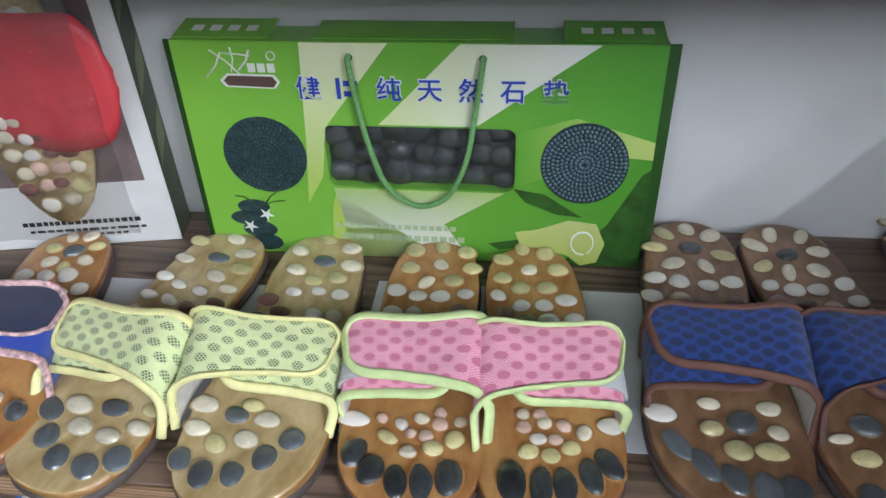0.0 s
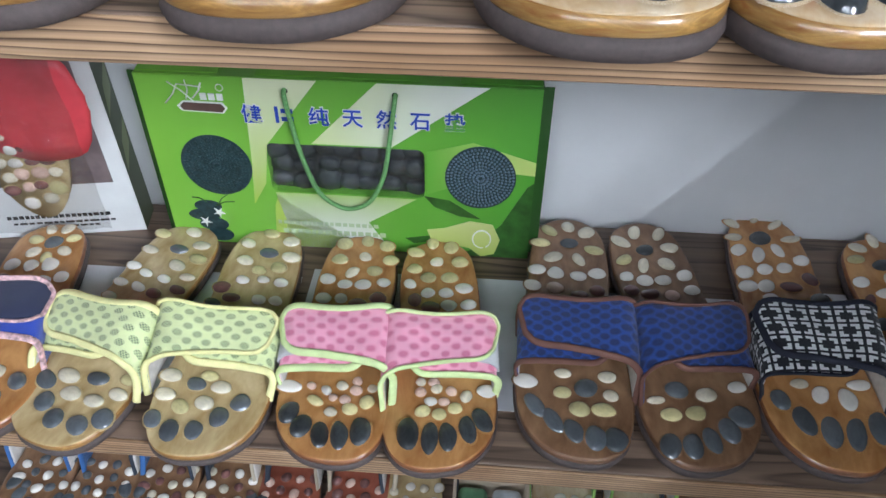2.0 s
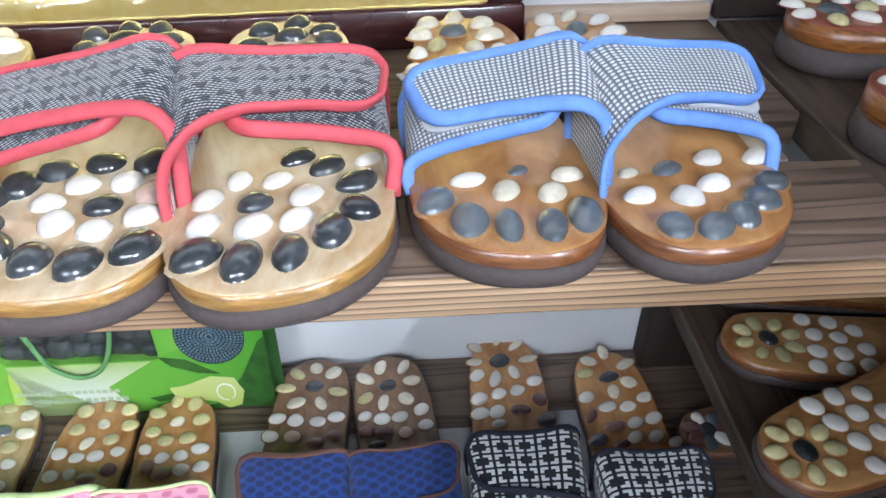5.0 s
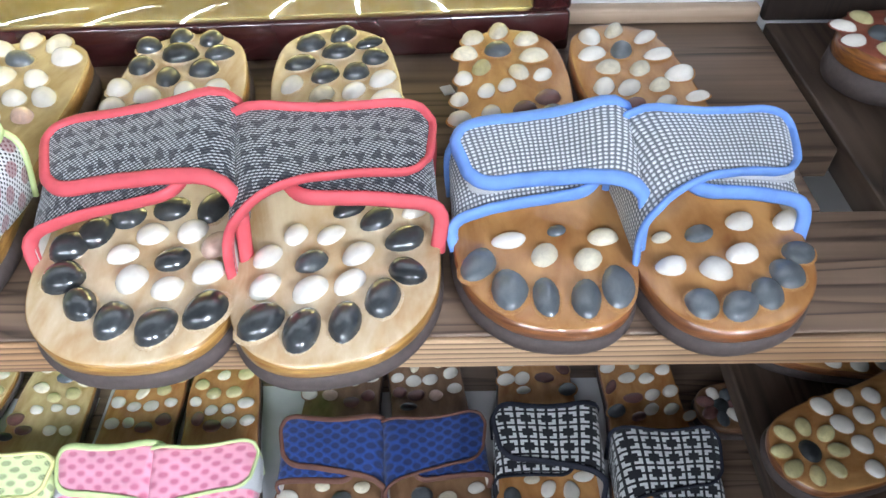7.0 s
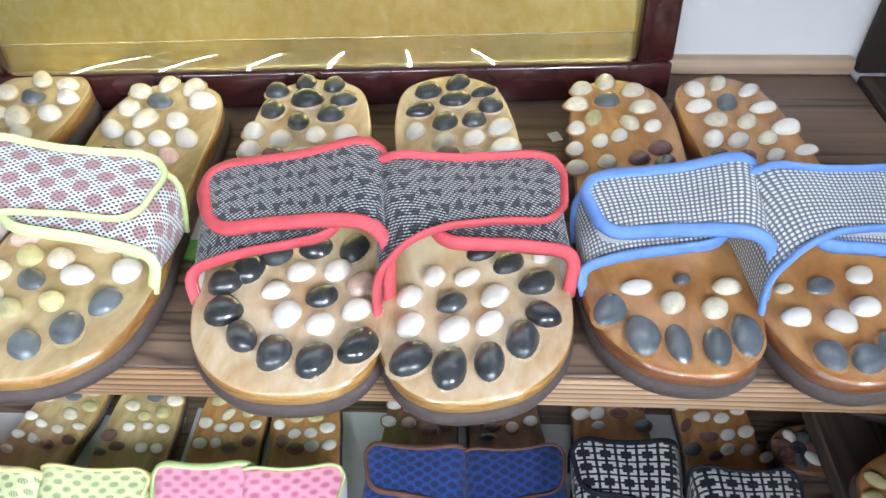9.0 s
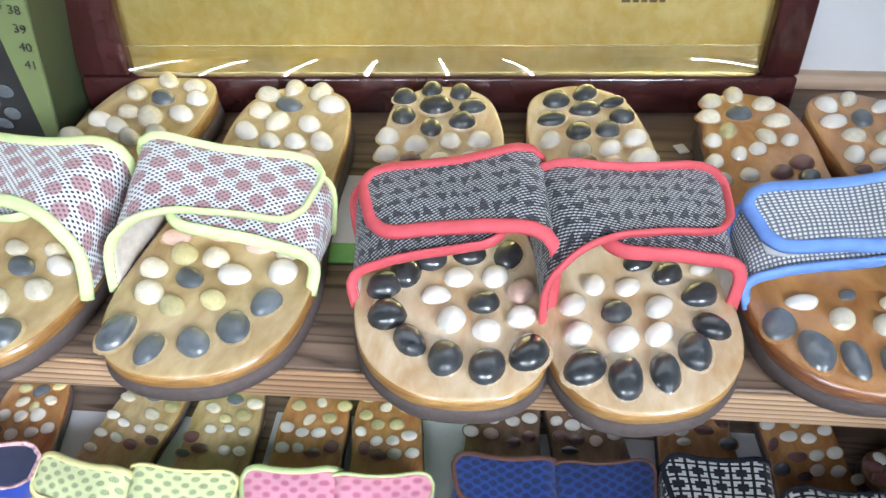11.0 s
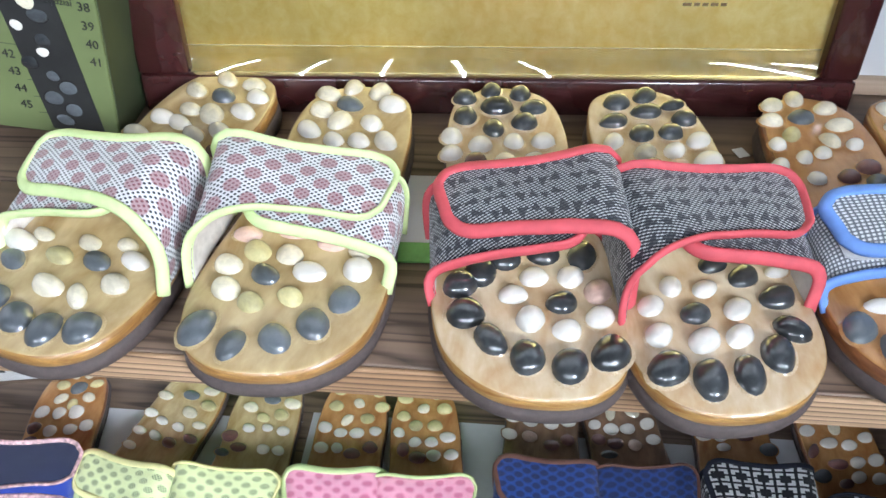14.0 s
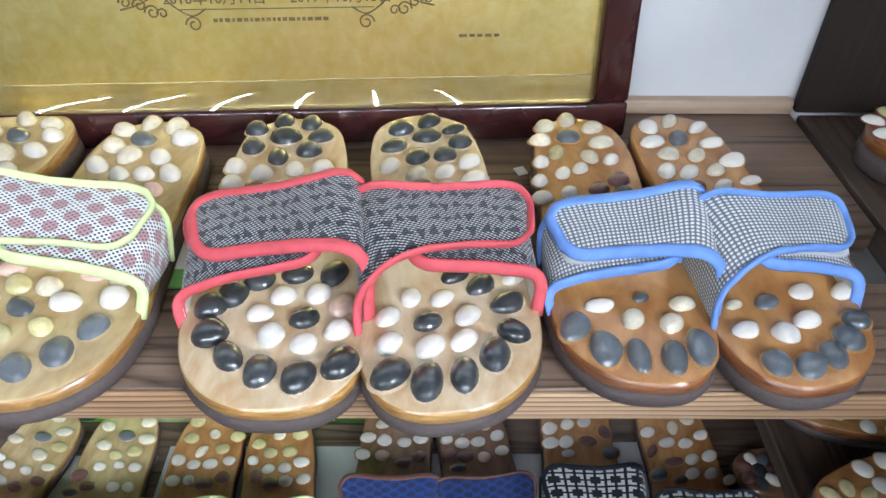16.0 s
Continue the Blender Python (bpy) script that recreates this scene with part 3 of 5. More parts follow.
def paint_stitch(n, l, u, v):
    w = weave(n, l, u, v, 0.014)
    return mixc(n, l, w, (0.008, 0.012, 0.045), (0.02, 0.03, 0.09)), w


LINING = plain("cloth_lining", (0.62, 0.58, 0.54), 0.85, var=0.12, scale=160, bumpy=0.2)
VELCRO = cloth("white_fastener", paint_plain((0.72, 0.72, 0.74)))
LIME_TRIM = plain("pale_lime_binding", (0.64, 0.76, 0.36), 0.7, var=0.08, scale=120, bumpy=0.1)
YELLOW_TRIM = plain("yellow_binding", (0.80, 0.76, 0.36), 0.7, var=0.08, scale=120, bumpy=0.1)
RED_TRIM = plain("coral_red_binding", (0.60, 0.085, 0.105), 0.65, var=0.1, scale=120, bumpy=0.1)
BLUE_TRIM = plain("sky_blue_binding", (0.17, 0.32, 0.74), 0.65, var=0.1, scale=120, bumpy=0.1)
BROWN_TRIM = plain("brown_binding", (0.16, 0.07, 0.05), 0.7, var=0.1, scale=120, bumpy=0.1)
NAVY_TRIM = plain("navy_binding", (0.012, 0.014, 0.028), 0.75, var=0.15, scale=120, bumpy=0.1)
STITCH_TRIM = plain("red_white_binding", (0.55, 0.35, 0.36), 0.75, var=0.6, scale=260)

CREAM5 = ["cream", "yellow", "cream", "white"]
SPECS = {
    "oval": dict(width=0.103, thick=(0.021, 0.028), resin="honey", fabric=cloth("grey_oval_cloth", paint_oval), trim=LIME_TRIM, cord=0.0036,
                 strap=(0.055, 0.122, 0.069, 0.059), slope=0.014, inside=0.049),
    "charcoal": dict(width=0.101, thick=(0.021, 0.028), resin="pale", fabric=cloth("charcoal_cloth", paint_char), trim=RED_TRIM, cord=0.0038,
                     strap=(0.055, 0.125, 0.070, 0.059), square=0.014, other=(0.064, 0.058, 0.008)),
    "check": dict(width=0.089, thick=(0.021, 0.028), resin="amber", fabric=cloth("grey_check_cloth", paint_check), trim=BLUE_TRIM, cord=0.0037,
                  strap=(0.045, 0.103, 0.069, 0.053), square=0.014, other=(0.067, 0.055, 0.012), velcro=(0.50, 0.80, 0.10, 0.5)),
    "lime": dict(width=0.095, rise=0.0042, thick=(0.017, 0.017), resin="honey", fabric=cloth("lime_mesh_cloth", paint_mesh((0.86, 0.94, 0.50), (0.12, 0.18, 0.08), 0.145, 0.160, 0.035)), trim=YELLOW_TRIM, cord=0.0034,
                 toes=[(37, 30, 25), (19, 22, 20), (0, 23, 15), (-17, 35, -20), (-31, 51, -25)], toe_colors=["grey"] * 5, toe_size=(0.0075, 1.35),
                 ball=[(34, 55, 8, "cream"), (35, 73, 7.5, "cream"), (13, 65, 8, "grey"), (-10, 61, 8, "cream"), (17, 44, 8, "cream"), (-1, 46, 8, "white"), (-20, 75, 8, "yellow"), (-33, 70, 8, "yellow")],
                 heel=(-9, 221, 7, 21, 24, "grey", CREAM5), turn=1,
                 rows=[(19, 190, "white"), (3, 183, "white"), (-16, 184, "white"), (-31, 184, "cream"), (-31, 163, "pink"), (24, 168, "plum"), (8, 162, "plum"), (-12, 162, "white")],
                 strap=(0.055, 0.116, 0.063, 0.045), square=0.018, slope=0.012, inside=0.049, ahead=0.003, row_size=0.0066),
    "pink": dict(width=0.093, rise=0.0042, thick=(0.017, 0.017), resin="amber", fabric=cloth("pink_mesh_cloth", paint_pink), trim=LIME_TRIM, cord=0.0034,
                 strap=(0.051, 0.116, 0.064, 0.048), square=0.013, slope=0.010, ahead=0.016, velcro=(0.62, 0.93, 0.16, 0.88)),
    "blue": dict(width=0.096, rise=0.0042, thick=(0.018, 0.018), resin="brown", fabric=cloth("blue_mesh_cloth", paint_blue), trim=BROWN_TRIM, cord=0.0030,
                 strap=(0.056, 0.126, 0.063, 0.048), square=0.013, slope=0.010, ahead=0.015),
    "hound": dict(width=0.096, rise=0.0042, thick=(0.018, 0.018), resin="amber", fabric=cloth("houndstooth_cloth", paint_hound), trim=NAVY_TRIM, cord=0.0030,
                  toes=[(-37, 59, 20), (-21, 46, 15), (-4, 36, 10), (16, 36, 5), (35, 41, 5)], toe_colors=["grey"] * 5, toe_size=(0.0075, 1.75),
                  ball=[(-1, 67, 7.5, "white"), (19, 64, 7.5, "cream"), (35, 76, 7, "cream"), (-22, 72, 7, "yellow")],
                  heel=(-3, 252, 8, 21, 26, "black", ["cream", "yellow", "cream"]), turn=0, petal=0.0056, petal_ratio=1.9,
                  rows=[(-32, 204, "white"), (-11, 208, "white"), (7, 212, "white"), (-35, 183, "white"), (-15, 186, "white"), (8, 189, "plum"), (24, 200, "plum"), (-34, 164, "white"), (-14, 166, "white"), (20, 172, "grey")],
                  strap=(0.054, 0.132, 0.063, 0.049), square=0.016, slope=0.010),
    "navy": dict(width=0.095, rise=0.0042, thick=(0.018, 0.018), resin="amber", fabric=cloth("navy_cloth", paint_stitch), under=cloth("blue_cloth", paint_plain((0.02, 0.06, 0.42))), trim=STITCH_TRIM, cord=0.0032,
                 toes=[(37, 30, 25), (19, 22, 20), (0, 23, 15), (-17, 35, -20), (-31, 51, -25)], toe_colors=["grey"] * 5, toe_size=(0.0075, 1.35),
                 ball=[(34, 62, 8, "cream"), (13, 65, 8, "grey"), (-10, 61, 8, "cream")],
                 heel=(-5, 222, 7, 21, 24, "grey", ["cream", "yellow"]), turn=1,
                 rows=[(24, 190, "white"), (6, 187, "white"), (-12, 188, "white"), (26, 170, "plum"), (8, 165, "white"), (-12, 166, "white"), (-28, 170, "white"), (24, 152, "plum"), (-10, 148, "cream")],
                 strap=(0.052, 0.118, 0.079, 0.068)),
}
# where each pebble lies: millimetres from the toe, half axes, turn; one letter of colour a pebble
COLOURS = {"k": "black", "w": "white", "c": "cream", "y": "yellow", "g": "grey", "m": "plum", "p": "pink"}
LAID = {}


def lay(kind, inner, colours, stones):
    LAID[(kind, inner)] = LAID.get((kind, inner), []) + [(COLOURS[c], *row) for c, row in zip(colours, stones)]


lay("charcoal", 1, "kkkkkkkkkkkwwpwwww", [(-37, 73, 9.1, 8.8, 13), (-26, 81, 9.4, 8.4, 66), (-12, 90, 8.5, 7.9, 4), (9, 93, 9.1, 7.8, 11), (-35, 53, 9.3, 9.0, 67), (-24, 36, 10.0, 7.1, 110), (-7, 24, 9.9, 8.1, 82), (12, 19, 10.3, 8.3, 66), (33, 25, 11.0, 8.7, 55), (30, 92, 10.4, 7.7, 64), (14, 58, 8.4, 7.1, 27), (2, 77, 7.7, 6.9, 22), (21, 77, 7.9, 6.7, 53), (34, 66, 8.5, 6.9, 47), (-10, 65, 7.5, 6.2, 179), (-3, 48, 8.1, 7.3, 56), (32, 49, 7.9, 6.2, 39), (14, 40, 7.2, 6.4, 24)])
lay("charcoal", 1, "kkkkkkkkwwwwwmww", [(-7, 258, 8.9, 6.9, 73), (-27, 249, 8.1, 7.9, 130), (13, 253, 8.9, 7.4, 69), (-5, 237, 10.6, 10.0, 15), (20, 234, 8.9, 6.8, 21), (-27, 225, 8.9, 8.0, 75), (12, 217, 8.9, 8.1, 37), (-9, 211, 9.2, 7.0, 81), (-37, 203, 8.4, 7.0, 91), (-19, 193, 7.7, 7.4, 52), (3, 196, 7.6, 6.5, 79), (22, 196, 8.2, 6.9, 66), (-38, 185, 7.3, 7.0, 61), (-23, 177, 7.1, 6.8, 22), (-4, 177, 7.2, 6.2, 20), (14, 177, 7.2, 6.2, 20)])
lay("charcoal", -1, "kkkkkkkkkwwwwwwww", [(-30, 25, 10.8, 8.0, 45), (-12, 19, 11.4, 7.7, 76), (7, 22, 10.9, 7.0, 83), (24, 34, 10.8, 7.9, 70), (36, 49, 8.9, 7.4, 134), (36, 70, 10.1, 6.9, 29), (23, 85, 9.6, 6.4, 44), (9, 94, 9.0, 6.2, 27), (-9, 59, 8.1, 6.7, 33), (-17, 78, 7.1, 5.9, 64), (0, 76, 7.6, 5.5, 40), (-30, 65, 7.6, 5.9, 49), (-30, 46, 7.7, 5.9, 52), (-9, 42, 8.8, 6.7, 32), (9, 45, 8.4, 5.8, 38), (13, 63, 8.6, 6.0, 43), (42, 89, 6.6, 4.3, 23)])
lay("charcoal", -1, "kkkkkkkkwwwcmwp", [(6, 258, 9.6, 7.3, 50), (-15, 249, 9.3, 7.6, 38), (23, 246, 9.3, 5.4, 32), (3, 237, 10.3, 7.4, 12), (-21, 226, 9.5, 6.7, 20), (26, 228, 7.9, 7.7, 160), (-5, 212, 9.8, 7.0, 57), (14, 213, 8.2, 7.7, 20), (-25, 204, 8.7, 5.7, 67), (30, 205, 9.4, 6.6, 47), (12, 194, 7.8, 6.0, 51), (-7, 192, 8.5, 6.5, 55), (-6, 179, 8.4, 5.6, 27), (31, 183, 10.3, 7.1, 41), (11, 179, 7.0, 5.1, 25)])
lay("oval", -1, "ggggggccycwwyypppc", [(-34, 23, 11.0, 8.3, 80), (-13, 15, 9.3, 6.4, 86), (6, 22, 9.3, 7.3, 132), (22, 34, 10.3, 7.9, 115), (34, 52, 9.1, 7.4, 88), (-12, 63, 8.7, 6.5, 144), (-29, 51, 8.7, 6.5, 144), (-35, 68, 8.4, 6.6, 152), (-22, 80, 9.0, 6.7, 138), (-4, 79, 8.3, 7.0, 144), (10, 68, 9.3, 7.0, 172), (36, 74, 8.2, 7.4, 128), (6, 50, 7.5, 5.8, 142), (-13, 43, 7.4, 6.2, 137), (-32, 92, 8.1, 5.4, 1), (-5, 96, 9.6, 4.5, 4), (17, 91, 8.2, 5.7, 174), (34, 88, 6.3, 5.6, 153)])
lay("oval", -1, "cccgwccwwwwwmwp", [(-9, 249, 9.3, 6.4, 94), (-24, 238, 9.2, 7.1, 155), (11, 246, 9.3, 7.0, 72), (-6, 227, 9.5, 6.8, 160), (23, 230, 9.3, 7.9, 165), (-24, 217, 9.0, 7.2, 142), (-8, 206, 9.3, 7.2, 78), (14, 206, 9.3, 6.7, 121), (-26, 194, 9.6, 6.9, 129), (-7, 185, 7.9, 6.0, 133), (9, 186, 7.8, 6.5, 137), (27, 188, 9.2, 6.9, 118), (-17, 170, 7.8, 5.6, 127), (2, 168, 7.4, 6.1, 136), (22, 170, 7.4, 6.1, 136)])
lay("oval", 1, "ggggggyccccwwcc", [(10, 16, 10.3, 8.3, 100), (28, 21, 9.7, 9.2, 108), (-9, 20, 10.7, 8.1, 127), (-28, 30, 9.1, 6.4, 135), (-39, 57, 9.9, 5.5, 149), (8, 65, 9.4, 6.4, 155), (-15, 65, 9.7, 5.6, 161), (-7, 43, 10.6, 6.2, 158), (12, 40, 9.6, 4.9, 129), (27, 52, 8.3, 6.6, 155), (-4, 77, 8.0, 5.2, 154), (28, 70, 9.2, 5.9, 154), (-45, 71, 11.6, 6.7, 155), (18, 80, 7.0, 4.7, 159), (-35, 78, 7.3, 4.5, 159)])
lay("oval", 1, "ccgwcccwwwwwwwmwm", [(-6, 253, 11.0, 6.2, 132), (-20, 234, 9.7, 5.9, 142), (3, 230, 9.5, 7.3, 151), (27, 234, 9.1, 6.8, 141), (18, 249, 8.9, 6.7, 158), (-13, 210, 9.3, 6.0, 159), (5, 208, 11.0, 7.4, 130), (25, 215, 10.6, 6.8, 143), (-27, 198, 10.2, 6.5, 156), (-12, 194, 10.5, 6.2, 144), (-34, 177, 12.2, 6.8, 145), (3, 184, 10.3, 5.9, 141), (19, 191, 9.7, 6.2, 137), (-15, 171, 9.4, 5.9, 152), (26, 170, 8.1, 4.8, 139), (5, 168, 8.2, 5.2, 150), (-14, 157, 8.0, 5.0, 154)])
lay("check", 1, "gggggwcccg", [(-35, 40, 10.7, 7.2, 63), (-22, 24, 11.7, 7.8, 89), (-6, 19, 11.2, 6.0, 84), (12, 17, 11.3, 6.7, 74), (28, 23, 12.3, 7.0, 82), (-19, 55, 8.2, 4.7, 9), (-3, 44, 7.4, 5.6, 59), (17, 41, 7.4, 5.8, 41), (27, 55, 7.2, 5.2, 11), (5, 60, 5.2, 3.8, 17)])
lay("check", 1, "gcccccycwwwwwwmmgmw", [(-8, 220, 8.3, 6.9, 23), (-5, 244, 8.6, 5.9, 73), (-23, 236, 7.5, 6.4, 36), (12, 233, 8.1, 6.3, 28), (-29, 216, 7.7, 7.0, 29), (14, 212, 8.8, 6.5, 18), (-20, 201, 7.7, 5.4, 57), (3, 195, 7.5, 5.7, 104), (17, 192, 6.8, 4.8, 47), (-32, 190, 6.5, 5.4, 70), (-19, 177, 7.1, 4.7, 66), (-6, 182, 6.3, 4.8, 61), (-36, 169, 6.3, 5.2, 56), (-18, 156, 6.2, 5.4, 61), (2, 159, 6.9, 5.7, 29), (17, 168, 7.3, 5.8, 20), (17, 154, 8.1, 6.1, 57), (-4, 146, 6.2, 3.4, 12), (-37, 151, 6.6, 5.9, 22)])
lay("check", -1, "gggggwwwwgwc", [(-20, 17, 8.5, 7.4, 72), (-3, 14, 9.3, 6.9, 38), (12, 19, 8.9, 7.1, 74), (26, 29, 8.8, 7.8, 74), (37, 42, 7.5, 6.9, 166), (-26, 40, 7.7, 5.2, 20), (-6, 36, 7.2, 6.6, 165), (10, 44, 8.2, 5.8, 20), (17, 65, 7.8, 5.5, 25), (-6, 59, 8.0, 5.6, 26), (42, 64, 8.8, 5.1, 31), (-25, 59, 4.8, 3.3, 15)])
lay("check", -1, "gcwwwwccwwcwwmmw", [(0, 220, 8.8, 6.4, 61), (2, 245, 9.1, 5.1, 58), (-16, 238, 7.6, 6.5, 109), (20, 235, 9.6, 4.7, 39), (-20, 218, 8.7, 5.9, 19), (22, 213, 9.1, 5.5, 15), (-13, 202, 8.2, 6.2, 27), (6, 199, 8.4, 5.5, 42), (-21, 183, 8.2, 6.0, 53), (-6, 181, 8.4, 5.5, 42), (13, 181, 7.7, 5.3, 45), (29, 191, 9.5, 6.4, 23), (32, 168, 6.9, 4.2, 11), (-22, 168, 5.7, 3.8, 11), (-7, 164, 7.1, 5.1, 23), (12, 165, 7.2, 4.5, 32)])
lay("lime", 1, "gggggcgcccy", [(-29, 54, 10.2, 6.8, 143), (-17, 35, 9.3, 7.5, 128), (0, 23, 8.8, 7.4, 136), (22, 22, 9.4, 7.5, 142), (38, 32, 8.9, 7.6, 135), (-13, 62, 10.1, 6.0, 168), (12, 65, 9.7, 6.0, 176), (-1, 47, 8.6, 6.0, 176), (21, 45, 8.5, 5.8, 166), (37, 55, 8.2, 5.4, 169), (38, 70, 7.8, 5.2, 164)])
lay("lime", 1, "gycccycwwwwwcmmw", [(-1, 221, 9.1, 5.7, 172), (-28, 238, 8.6, 5.6, 160), (2, 247, 8.4, 5.7, 161), (-28, 214, 8.5, 5.3, 163), (18, 231, 8.9, 5.8, 174), (24, 213, 8.5, 5.3, 171), (8, 200, 8.6, 6.0, 158), (-32, 190, 7.8, 4.9, 169), (-15, 184, 6.9, 4.4, 164), (6, 181, 7.0, 4.6, 159), (-32, 168, 7.6, 4.6, 163), (-13, 166, 7.5, 4.6, 155), (26, 188, 7.4, 4.3, 176), (25, 171, 7.7, 4.8, 168), (6, 162, 7.8, 5.1, 164), (-32, 150, 7.5, 4.3, 166)])
lay("lime", -1, "gggggcgccycy", [(-37, 30, 8.6, 6.7, 115), (-20, 21, 9.2, 7.3, 93), (-1, 23, 8.1, 6.5, 108), (15, 36, 8.8, 7.3, 96), (28, 51, 7.8, 7.5, 178), (-37, 72, 9.0, 6.1, 170), (-14, 65, 8.1, 6.0, 162), (8, 64, 8.4, 5.6, 168), (-36, 53, 8.5, 6.0, 167), (-19, 43, 7.6, 5.4, 147), (-1, 48, 8.2, 6.3, 157), (-5, 74, 7.2, 4.8, 172)])
lay("lime", -1, "gcycccyywwwmmwwg", [(4, 222, 9.2, 6.2, 170), (-20, 234, 7.8, 5.7, 151), (-1, 250, 7.9, 5.7, 163), (22, 240, 8.0, 6.0, 175), (27, 218, 8.7, 6.2, 167), (-16, 210, 7.9, 5.7, 163), (18, 203, 8.0, 6.3, 153), (1, 198, 7.0, 5.0, 161), (-11, 184, 6.6, 4.9, 156), (8, 186, 5.9, 4.3, 164), (26, 184, 6.8, 5.1, 165), (-28, 173, 7.6, 6.6, 2), (-15, 161, 8.1, 5.2, 175), (11, 161, 6.3, 5.2, 166), (27, 161, 6.4, 5.0, 159), (-30, 154, 7.1, 4.4, 174)])
lay("pink", 1, "kkkkkwpwcpyppcyypc", [(-36, 41, 9.8, 7.5, 77), (-24, 29, 9.8, 7.5, 77), (-8, 22, 11.2, 6.4, 102), (7, 22, 11.6, 6.4, 98), (23, 26, 11.9, 8.0, 92), (-40, 66, 9.6, 5.4, 179), (-22, 67, 3.8, 3.3, 138), (-9, 63, 4.7, 3.7, 125), (3, 68, 4.8, 4.2, 143), (15, 64, 5.2, 4.7, 146), (-17, 53, 6.9, 4.1, 147), (-3, 56, 3.5, 3.1, 0), (7, 55, 4.5, 3.9, 180), (-3, 43, 5.1, 4.0, 169), (12, 46, 6.1, 5.2, 164), (25, 53, 6.4, 5.9, 51), (15, 73, 4.0, 4.0, 169), (28, 66, 4.0, 4.0, 169)])
lay("pink", 1, "yyyycycywwwwwwmm", [(-18, 237, 7.7, 7.0, 155), (4, 241, 7.1, 6.0, 102), (24, 235, 7.0, 6.7, 175), (-20, 215, 7.6, 6.0, 173), (4, 219, 6.2, 5.3, 123), (29, 215, 7.1, 6.6, 152), (-6, 198, 7.4, 5.2, 53), (15, 200, 7.1, 5.9, 169), (-28, 188, 7.3, 6.1, 155), (-11, 182, 6.6, 5.6, 168), (6, 182, 7.5, 6.0, 0), (25, 185, 6.1, 5.2, 0), (-28, 164, 7.2, 5.8, 161), (-12, 164, 6.1, 5.5, 117), (4, 158, 8.0, 6.0, 0), (22, 166, 7.5, 6.3, 170)])
lay("pink", -1, "kkkkkwpcpwpycyycp", [(-22, 30, 13.2, 8.5, 88), (-5, 26, 13.2, 6.5, 88), (9, 27, 12.0, 6.6, 95), (24, 34, 11.5, 6.4, 101), (36, 42, 11.2, 6.8, 111), (41, 69, 8.0, 5.7, 4), (-13, 68, 4.5, 4.4, 6), (0, 71, 4.5, 4.4, 6), (12, 69, 4.7, 4.2, 139), (-5, 59, 5.0, 4.0, 179), (6, 59, 4.5, 3.5, 180), (-11, 50, 6.0, 5.3, 0), (24, 64, 5.5, 4.8, 56), (15, 53, 5.5, 4.9, 180), (2, 47, 5.5, 4.9, 0), (-13, 78, 4.0, 4.0, 10), (-2, 78, 4.5, 4.0, 0)])
lay("pink", -1, "yyycyyyywwwwwwmm", [(-22, 231, 8.3, 6.1, 154), (-5, 244, 7.8, 5.6, 92), (13, 238, 8.2, 6.5, 84), (-1, 218, 6.4, 5.4, 34), (-22, 209, 7.0, 6.0, 169), (21, 218, 7.5, 6.7, 3), (-9, 197, 7.0, 6.3, 3), (11, 197, 7.5, 6.3, 1), (-26, 189, 6.1, 5.5, 111), (-9, 178, 6.2, 5.5, 21), (8, 178, 6.5, 5.6, 1), (24, 183, 7.9, 6.0, 179), (10, 162, 7.0, 6.0, 1), (28, 163, 7.1, 5.9, 12), (-21, 169, 7.9, 6.1, 84), (-6, 160, 8.4, 6.3, 174)])
lay("blue", 1, "gggggwcgycyyc", [(-34, 45, 11.6, 6.4, 127), (-20, 32, 11.5, 6.3, 119), (-4, 24, 9.9, 6.8, 113), (13, 19, 10.1, 8.0, 91), (28, 19, 9.8, 8.6, 92), (-42, 68, 9.5, 7.0, 175), (-11, 78, 6.5, 4.4, 175), (7, 65, 9.0, 8.4, 180), (-12, 59, 7.0, 5.7, 0), (25, 77, 7.0, 5.3, 0), (1, 44, 8.0, 6.2, 0), (20, 45, 9.0, 6.2, 0), (27, 59, 6.0, 5.3, 0)])
lay("blue", 1, "gyccyyccwwwwwpmm", [(0, 237, 8.4, 6.7, 180), (-19, 254, 8.7, 5.8, 135), (0, 261, 7.4, 6.5, 92), (18, 254, 8.6, 7.1, 44), (-28, 236, 9.3, 5.6, 177), (24, 229, 9.0, 5.6, 167), (-16, 216, 9.0, 5.9, 25), (8, 215, 8.9, 5.1, 115), (-32, 198, 8.0, 6.7, 170), (-14, 195, 7.4, 7.1, 178), (7, 192, 7.4, 6.0, 0), (25, 197, 7.9, 6.3, 7), (-36, 177, 7.6, 6.2, 162), (-15, 176, 7.5, 5.9, 172), (24, 175, 6.6, 6.2, 147), (7, 167, 7.4, 5.6, 0)])
lay("blue", -1, "gggggwgcyyc", [(-30, 19, 10.6, 8.0, 62), (-13, 18, 10.2, 7.5, 80), (3, 23, 11.2, 6.7, 90), (19, 31, 10.5, 7.8, 99), (32, 43, 9.6, 9.3, 103), (37, 71, 7.2, 5.1, 9), (-13, 69, 9.1, 7.4, 6), (10, 64, 8.2, 6.4, 13), (-23, 46, 8.0, 5.7, 2), (-3, 47, 7.8, 6.3, 19), (-32, 60, 7.0, 3.5, 178)])
